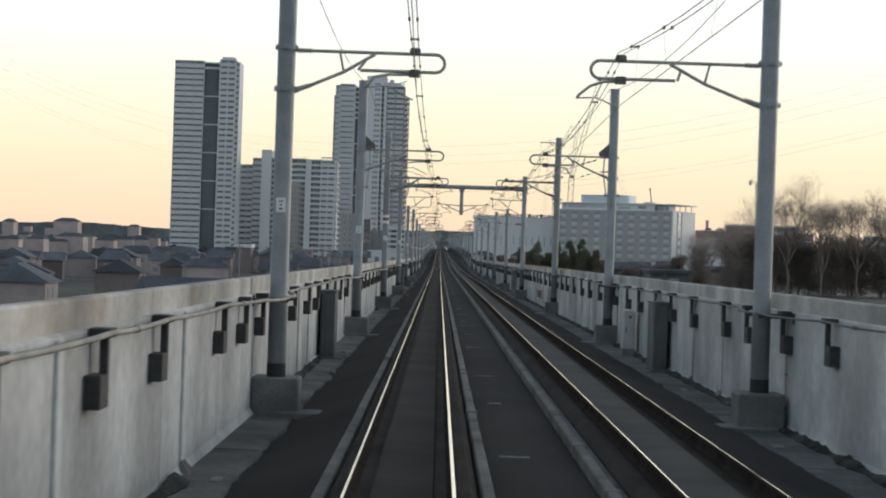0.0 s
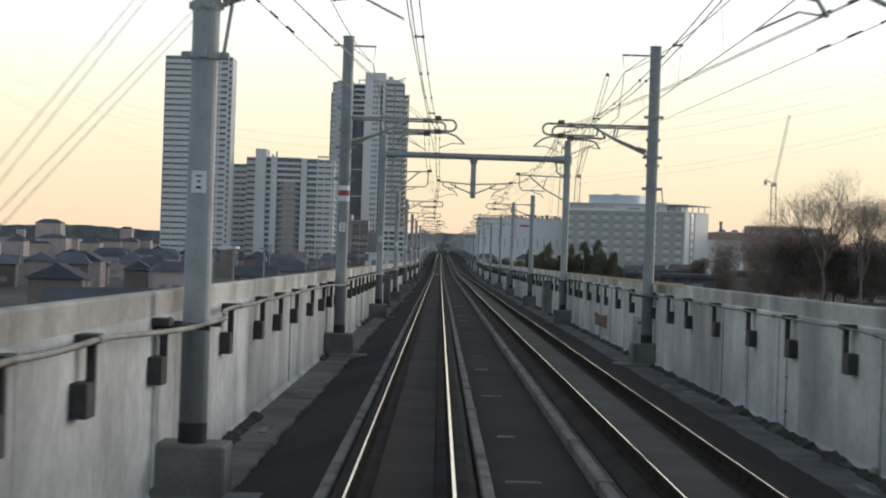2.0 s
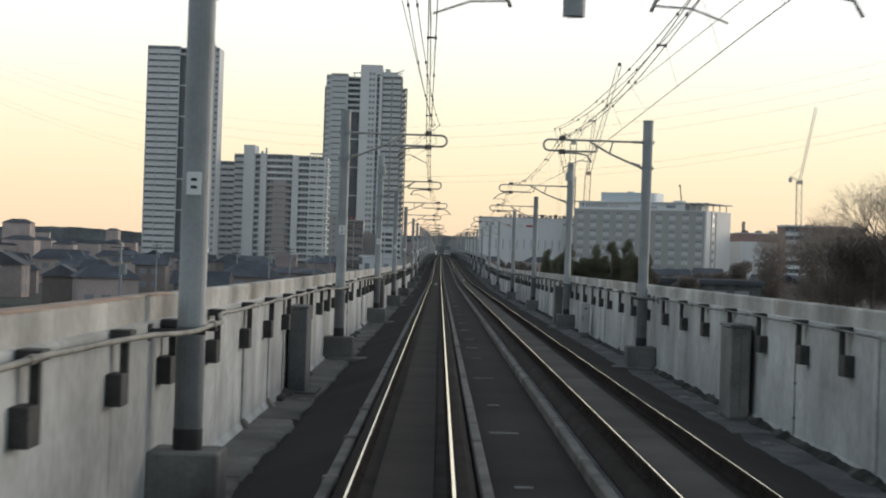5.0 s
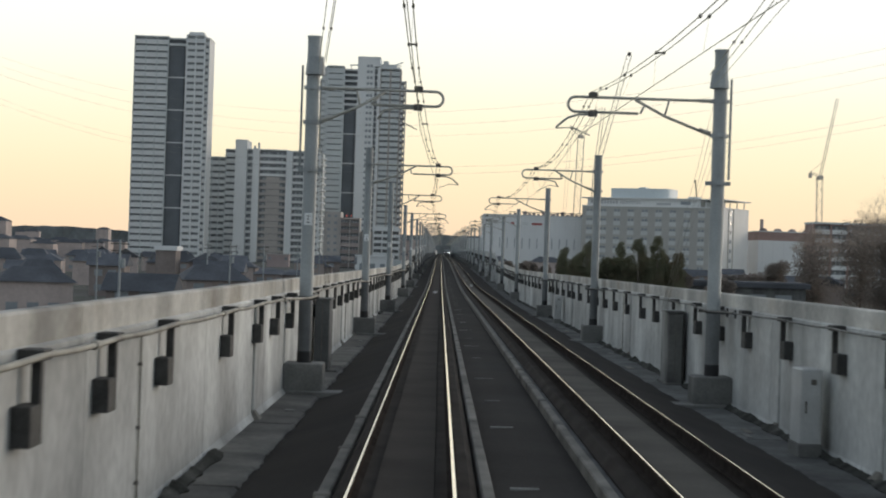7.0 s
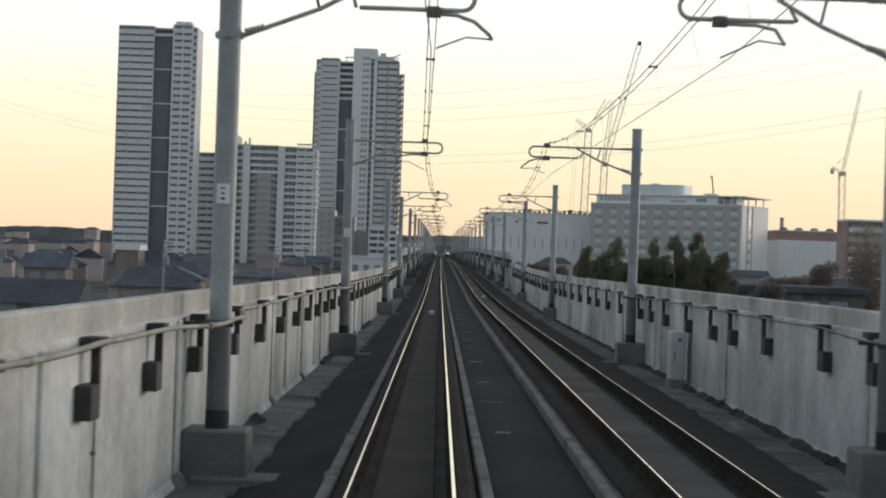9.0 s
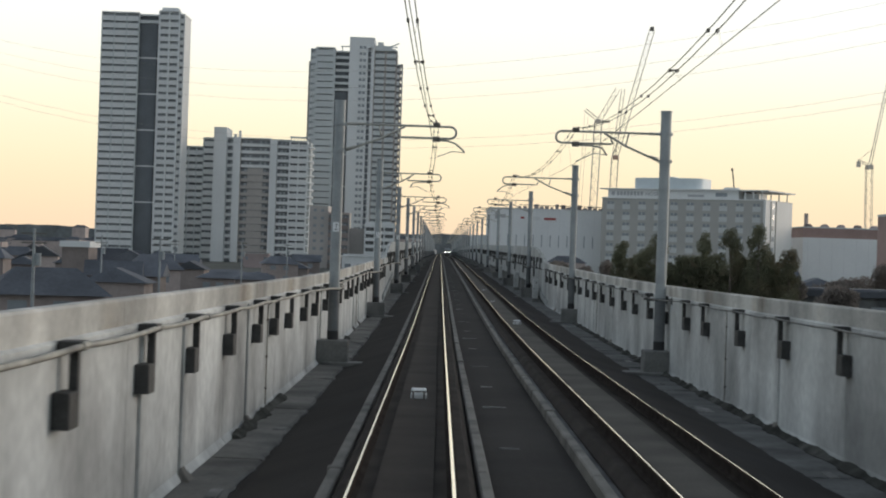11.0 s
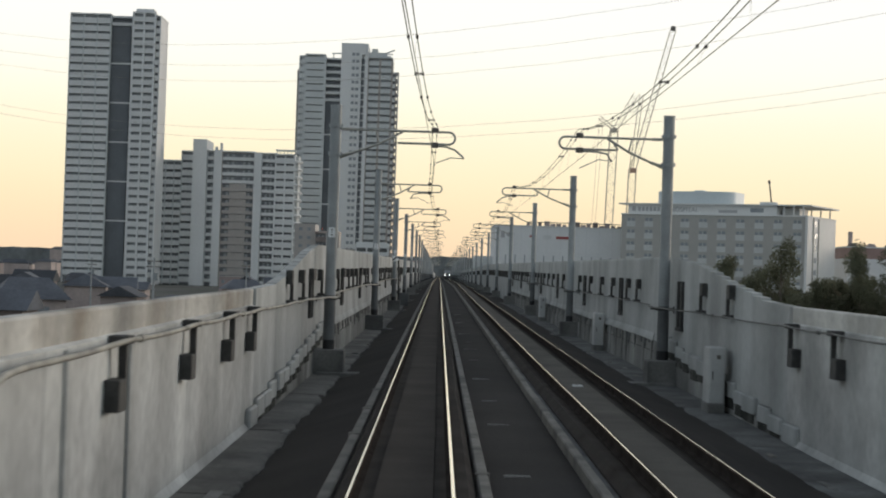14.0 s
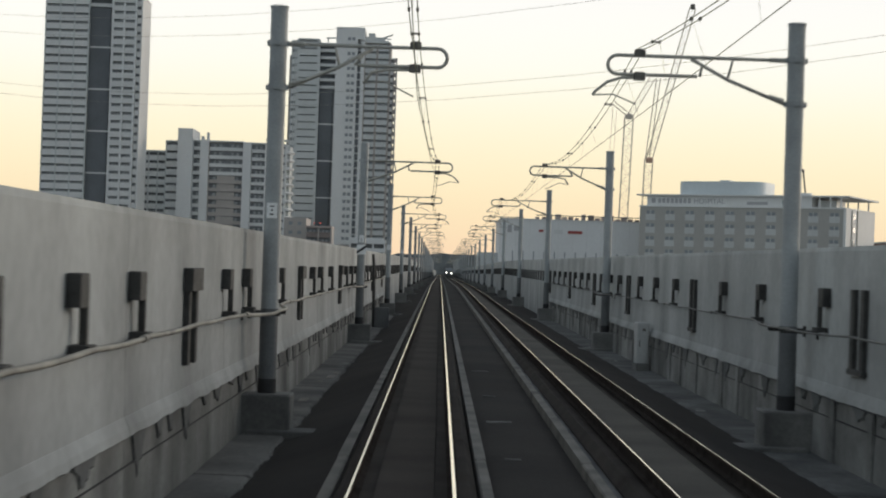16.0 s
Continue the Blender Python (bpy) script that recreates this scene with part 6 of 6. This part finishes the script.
for x in (-3.0, 1.6):
    part("window", Shape().box(x, x + 2.4, -0.08, 0.0, 3.6, 4.2), M_VOID, hall)
pink = thing("stucco_house", "plain pinkish-brown stucco house with a nearly blank end wall", "house", at=pose(-82.0, 1092, GROUND))
part("house_body", Shape().box(-5.6, 5.6, 0, 9, 0, 6.3), M_HOUSE_PINK, pink)
part("roof", Shape().soft_box(-5.9, 5.9, -0.3, 9.3, 6.3, 6.7, 0.1), M_TOWER_BROWN, pink)
part("window", Shape().box(3.6, 4.8, -0.08, 0, 3.6, 5.0), M_VOID, pink)
part("window", Shape().box(-4.6, -3.4, -0.08, 0, 3.6, 5.0), M_PANE, pink)
shed = thing("dark_shed", "long dark low shed roof behind the parapet", "shed", at=pose(62, 560, GROUND))
part("house_body", Shape().box(-15, 15, -6, 6, 0, 5.2), M_BOXDARK, shed)
part("roof", Shape().soft_box(-16, 16, -7, 7, 5.2, 6.4, 0.3), M_ROOF, shed)
for i in range(5):
    part("opening", Shape().box(-13 + i * 5.4, -9.5 + i * 5.4, -6.08, -6.0, 0.4, 3.8), M_PANE, shed)

# utility poles along the lane behind the parapet
for x, y in ((-24, 262), (-27, 330), (-25.5, 398), (-28, 466), (-46, 420), (-44, 520), (-30, 560), (-52, 640), (-34, 690)):
    up = thing("utility_pole", "thin grey concrete utility pole with short cross-arms", "pole", at=pose(x, y, GROUND), group="utility poles")
    part("shaft", Shape().tube([(0, 0, 0), (0, 0, 10.6)], 0.15, 8, r_end=0.09), M_POLE, up)
    for z in (9.6, 10.2):
        part("cross_arm", Shape().box(-0.8, 0.8, -0.05, 0.05, z, z + 0.09), M_CLAMP, up)
    part("transformer", Shape().tube([(0.28, 0, 8.2), (0.28, 0, 9.0)], 0.2, 10), M_POLE, up, "small grey transformer can")

# a low yard lamp far off among the houses
sp = thing("yard_lamp", "low lit lamp on a short steel post among the houses", "lamp", at=pose(-60, 1130, GROUND))
part("post", Shape().tube([(0, 0, 0), (0, 0, 2.3)], 0.12, 6), M_POLE, sp)
part("lamp", Shape().soft_box(-0.4, 0.4, -0.3, 0.3, 2.3, 2.9, 0.1), M_STREETLAMP, sp, "lit lamp head")

# more of the town, too far to tell apart
town, roofs = Shape(), Shape()
tr = random.Random(8)
for i in range(1500):
    y = 820 + tr.random() ** 1.3 * 2200
    x = (tr.random() * 2 - 1) * (160 + y * 0.42)
    if -14 < x < 18 or (40 < x < 160 and y < 1130) or (-200 < x < -15 and y < 1420):
        continue
    w, d, h = 7 + tr.random() * 10, 7 + tr.random() * 8, 5 + tr.random() * 5 + (tr.random() > 0.93) * 12
    town.box(x - w / 2, x + w / 2, y - d / 2, y + d / 2, GROUND, GROUND + h)
    k = len(roofs.v)
    z = GROUND + h
    roofs.v += [(x - w / 2 - 0.4, y - d / 2 - 0.4, z - 0.1), (x + w / 2 + 0.4, y - d / 2 - 0.4, z - 0.1), (x + w / 2 + 0.4, y + d / 2 + 0.4, z - 0.1), (x - w / 2 - 0.4, y + d / 2 + 0.4, z - 0.1),
                (x - w / 4, y, z + 2.0), (x + w / 4, y, z + 2.0)]
    for f in ((0, 1, 5, 4), (2, 3, 4, 5), (1, 2, 5), (3, 0, 4)):
        roofs.face([k + q for q in f])
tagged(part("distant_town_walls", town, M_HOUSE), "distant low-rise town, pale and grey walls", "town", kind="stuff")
tagged(part("distant_town_roofs", roofs, M_ROOF), "distant low-rise town, dark roofs", "town", kind="stuff")
hill = Shape()
n = 220
for i in range(n + 1):
    x = -1600 + 3200 * i / n
    h = 15 + 10 * math.exp(-((x - 20) / 170) ** 2) + 7 * noise.noise((x * 0.006, 0, 0)) + 5 * noise.noise((x * 0.03, 3, 0)) + 2.5 * noise.noise((x * 0.11, 7, 0)) + (3 if x < 10 else 0)
    hill.v += [(x, 2900, GROUND), (x, 2900 + 20 * noise.noise((x * 0.05, 1, 1)), h), (x, 3100, h * 0.8)]
for i in range(n):
    for a in (0, 1):
        hill.face([i * 3 + a, (i + 1) * 3 + a, (i + 1) * 3 + a + 1, i * 3 + a + 1])
tagged(part("backdrop_woods", hill, M_HILL), "far dark wooded ridge on the horizon", "backdrop", kind="structure")


# ---------------------------------------------------------------- trees
def leaf_cloud(shape, centre, rad, count, size, r):
    for _ in range(count):
        d = Vector((r.gauss(0, 1), r.gauss(0, 1), r.gauss(0, 1))).normalized() * (r.random() ** 0.4)
        p = Vector(centre) + Vector((d.x * rad[0], d.y * rad[1], d.z * rad[2]))
        a = Vector((r.gauss(0, 1), r.gauss(0, 1), r.gauss(0, 1))).normalized() * size * (0.6 + r.random() * 0.8)
        b = a.orthogonal().normalized() * size * (0.5 + r.random() * 0.5)
        k = len(shape.v)
        shape.v += [tuple(p - a), tuple(p + b * 0.6), tuple(p + a), tuple(p - b * 0.6)]
        shape.face([k, k + 1, k + 2, k + 3])


def evergreen(x, y, h, w, r, mat, label):
    """Several stems with feathery tufts that lean outwards, fullest in the lower two thirds, with soft uneven tops."""
    e = thing("evergreen_tree", label, "tree", at=pose(x, y, GROUND), group="trees beside the line")
    tk = Shape().tube([(0, 0, 0), (0.1, 0, h * 0.5), (0, 0.1, h * 0.86)], 0.24, 7, r_end=0.05)
    cr = Shape()
    for i in range(40):
        u = ((i + 0.5) / 40) ** 1.15
        a = r.random() * 6.28
        spread = w * (1.05 - 0.80 * u ** 2.0) * (0.30 + 0.70 * r.random())
        z = h * (0.16 + 0.78 * u) + r.gauss(0, 0.02) * h
        c = (math.cos(a) * spread, math.sin(a) * spread, min(z, h * 0.95))
        rad = 0.35 + w * 0.30 * (1.15 - 0.7 * u) * (0.6 + 0.8 * r.random())
        leaf_cloud(cr, c, (rad, rad, h * (0.05 + 0.035 * r.random())), 240, 0.14, r)
        if i % 3 == 0:
            tk.tube([(0, 0, c[2] * 0.8), c], 0.05, 5, r_end=0.015)
    part("trunk", tk, M_BARK, e)
    part("crown", cr, mat, e, "uneven feathery crown")


def bush(x, y, h, w, r, label):
    e = thing("broadleaf_tree", label, "tree", at=pose(x, y, GROUND), group="trees beside the line")
    tk = Shape().tube([(0, 0, 0), (0.2, 0.1, h * 0.6)], 0.3, 7, r_end=0.12)
    cr = Shape()
    for i in range(16):
        a, u = r.random() * 6.28, r.random()
        rad = w * (0.35 + 0.2 * r.random())
        c = (math.cos(a) * w * 0.5 * u, math.sin(a) * w * 0.5 * u, h * (0.12 + 0.74 * r.random()))
        leaf_cloud(cr, c, (rad, rad, h * 0.17), 480, 0.27, r)
        tk.tube([(0.1, 0, h * 0.3), c], 0.09, 5, r_end=0.03)
    part("trunk", tk, M_BARK, e)
    part("crown", cr, M_HEDGE, e, "dark dense crown")


def bare_tree(x, y, h, r, label):
    e = thing("bare_tree", label, "tree", at=pose(x, y, GROUND), group="trees beside the line")
    limbs, twigs = Shape(), Shape()

    def grow(p, d, ln, rad, depth):
        q = p + d * ln
        mid = (p + q) / 2 + Vector((r.gauss(0, 1), r.gauss(0, 1), 0)) * ln * 0.05
        (limbs if depth > 2 else twigs).tube([p, mid, q], max(rad, 0.02), 5 if depth > 2 else 3, r_end=rad * 0.6, caps=False)
        if depth == 0:
            for _ in range(4):
                v = (d + Vector((r.gauss(0, 1), r.gauss(0, 1), r.gauss(0, 0.7))) * 0.6).normalized() * ln * (0.7 + 0.6 * r.random())
                b = v.orthogonal().normalized() * 0.016
                k = len(twigs.v)
                twigs.v += [tuple(q - b), tuple(q + b), tuple(q + v)]
                twigs.face([k, k + 1, k + 2])
            return
        for _ in range(3 if depth < 5 else 4):
            nd = (d + Vector((r.gauss(0, 1), r.gauss(0, 1), abs(r.gauss(0, 0.5)))) * 0.48).normalized()
            grow(q - d * ln * r.random() * 0.25, nd, ln * (0.68 + 0.2 * r.random()), rad * 0.58, depth - 1)

    grow(Vector((0, 0, 0)), Vector((0, 0, 1)), h * 0.30, h * 0.016, 6)
    part("trunk", limbs, M_BARK, e)
    tagged(part("twig_crown", twigs, M_TWIG, e, "crown of fine bare twigs"), kind="stuff")


tg = random.Random(33)
for x, y, h, w in ((23.3, 513, 12.2, 1.7), (27.8, 513, 13.6, 2.7), (26.4, 516, 11.4, 2.0), (31.5, 514, 10.8, 2.6), (34.2, 513, 13.5, 1.8), (37.2, 513, 14.6, 2.3), (40.8, 513, 15.1, 2.2), (42.6, 515, 11.6, 2.4),
                   (44.7, 513, 12.2, 2.0), (35.8, 516, 11.2, 2.2), (38.9, 516, 11.6, 2.4), (29.4, 517, 10.2, 2.2), (32.8, 517, 10.4, 2.4)):
    evergreen(x, y, h, w, tg, M_LEAF, "bushy evergreen tree with uneven yellow-green foliage")
for k in range(14):
    evergreen(25.6 + k * 1.55, 517 + 5 * tg.random(), 8.6 + 2.2 * tg.random(), 2.6, tg, M_LEAF, "low bushy evergreen filling the row of taller trees")
for x, y, h, w in ((25.9, 560, 9.6, 2.4), (23.0, 566, 8.8, 2.2), (19, 590, 9.2, 2.6), (21.5, 600, 9.6, 2.8), (16.5, 612, 9.0, 2.6), (46.5, 520, 8.2, 2.6)):
    bush(x, y, h, w, tg, "low dark shrub behind the parapet")
for x, y, h, w in ((85, 586, 15, 8.0), (80, 606, 11, 5), (57, 540, 8, 4), (64, 575, 8, 4.5), (76, 612, 9, 5)):
    bush(x, y, h, w, tg, "dark rounded broadleaf tree behind the parapet")
for i in range(20):
    x = 91 + i * 2.9
    bush(x, 548 - 0.2 * (x - 91) + tg.random() * 24, 18.0 + tg.random() * 3.5, 6.5 + tg.random() * 2.0, tg, "tall brown winter thicket tree behind the parapet")
for x, y, h in ((103, 534, 31), (112, 528, 28), (95, 552, 21), (124, 534, 28), (88, 600, 17), (134, 530, 27)):
    bare_tree(x, y, h, tg, "tall bare winter tree with fine upswept twigs")

# ---------------------------------------------------------------- a train standing far off on the other track
ty2 = 1050.0
tz = zt(ty2)
train = thing("train", "distant commuter train standing on the far track with its headlights on", "train")
tb = Shape()
tb.soft_box(2.03, 4.83, ty2, ty2 + 100, tz + 0.25, tz + 3.7, 0.25)
part("body", tb, M_BOXDARK, train)
part("windscreen", Shape().soft_box(2.25, 4.61, ty2 - 0.05, ty2, tz + 1.9, tz + 3.1, 0.02), M_PANE, train)
part("skirt", Shape().box(2.3, 4.6, ty2 + 0.2, ty2 + 99, tz + 0.02, tz + 0.25), M_CLAMP, train)
for x in (2.6, 4.26):
    part("headlight", Shape().tube([(x, ty2 - 0.1, tz + 1.35), (x, ty2 + 0.05, tz + 1.35)], 0.13, 10), M_HEADLIGHT, train, "lit white headlight")
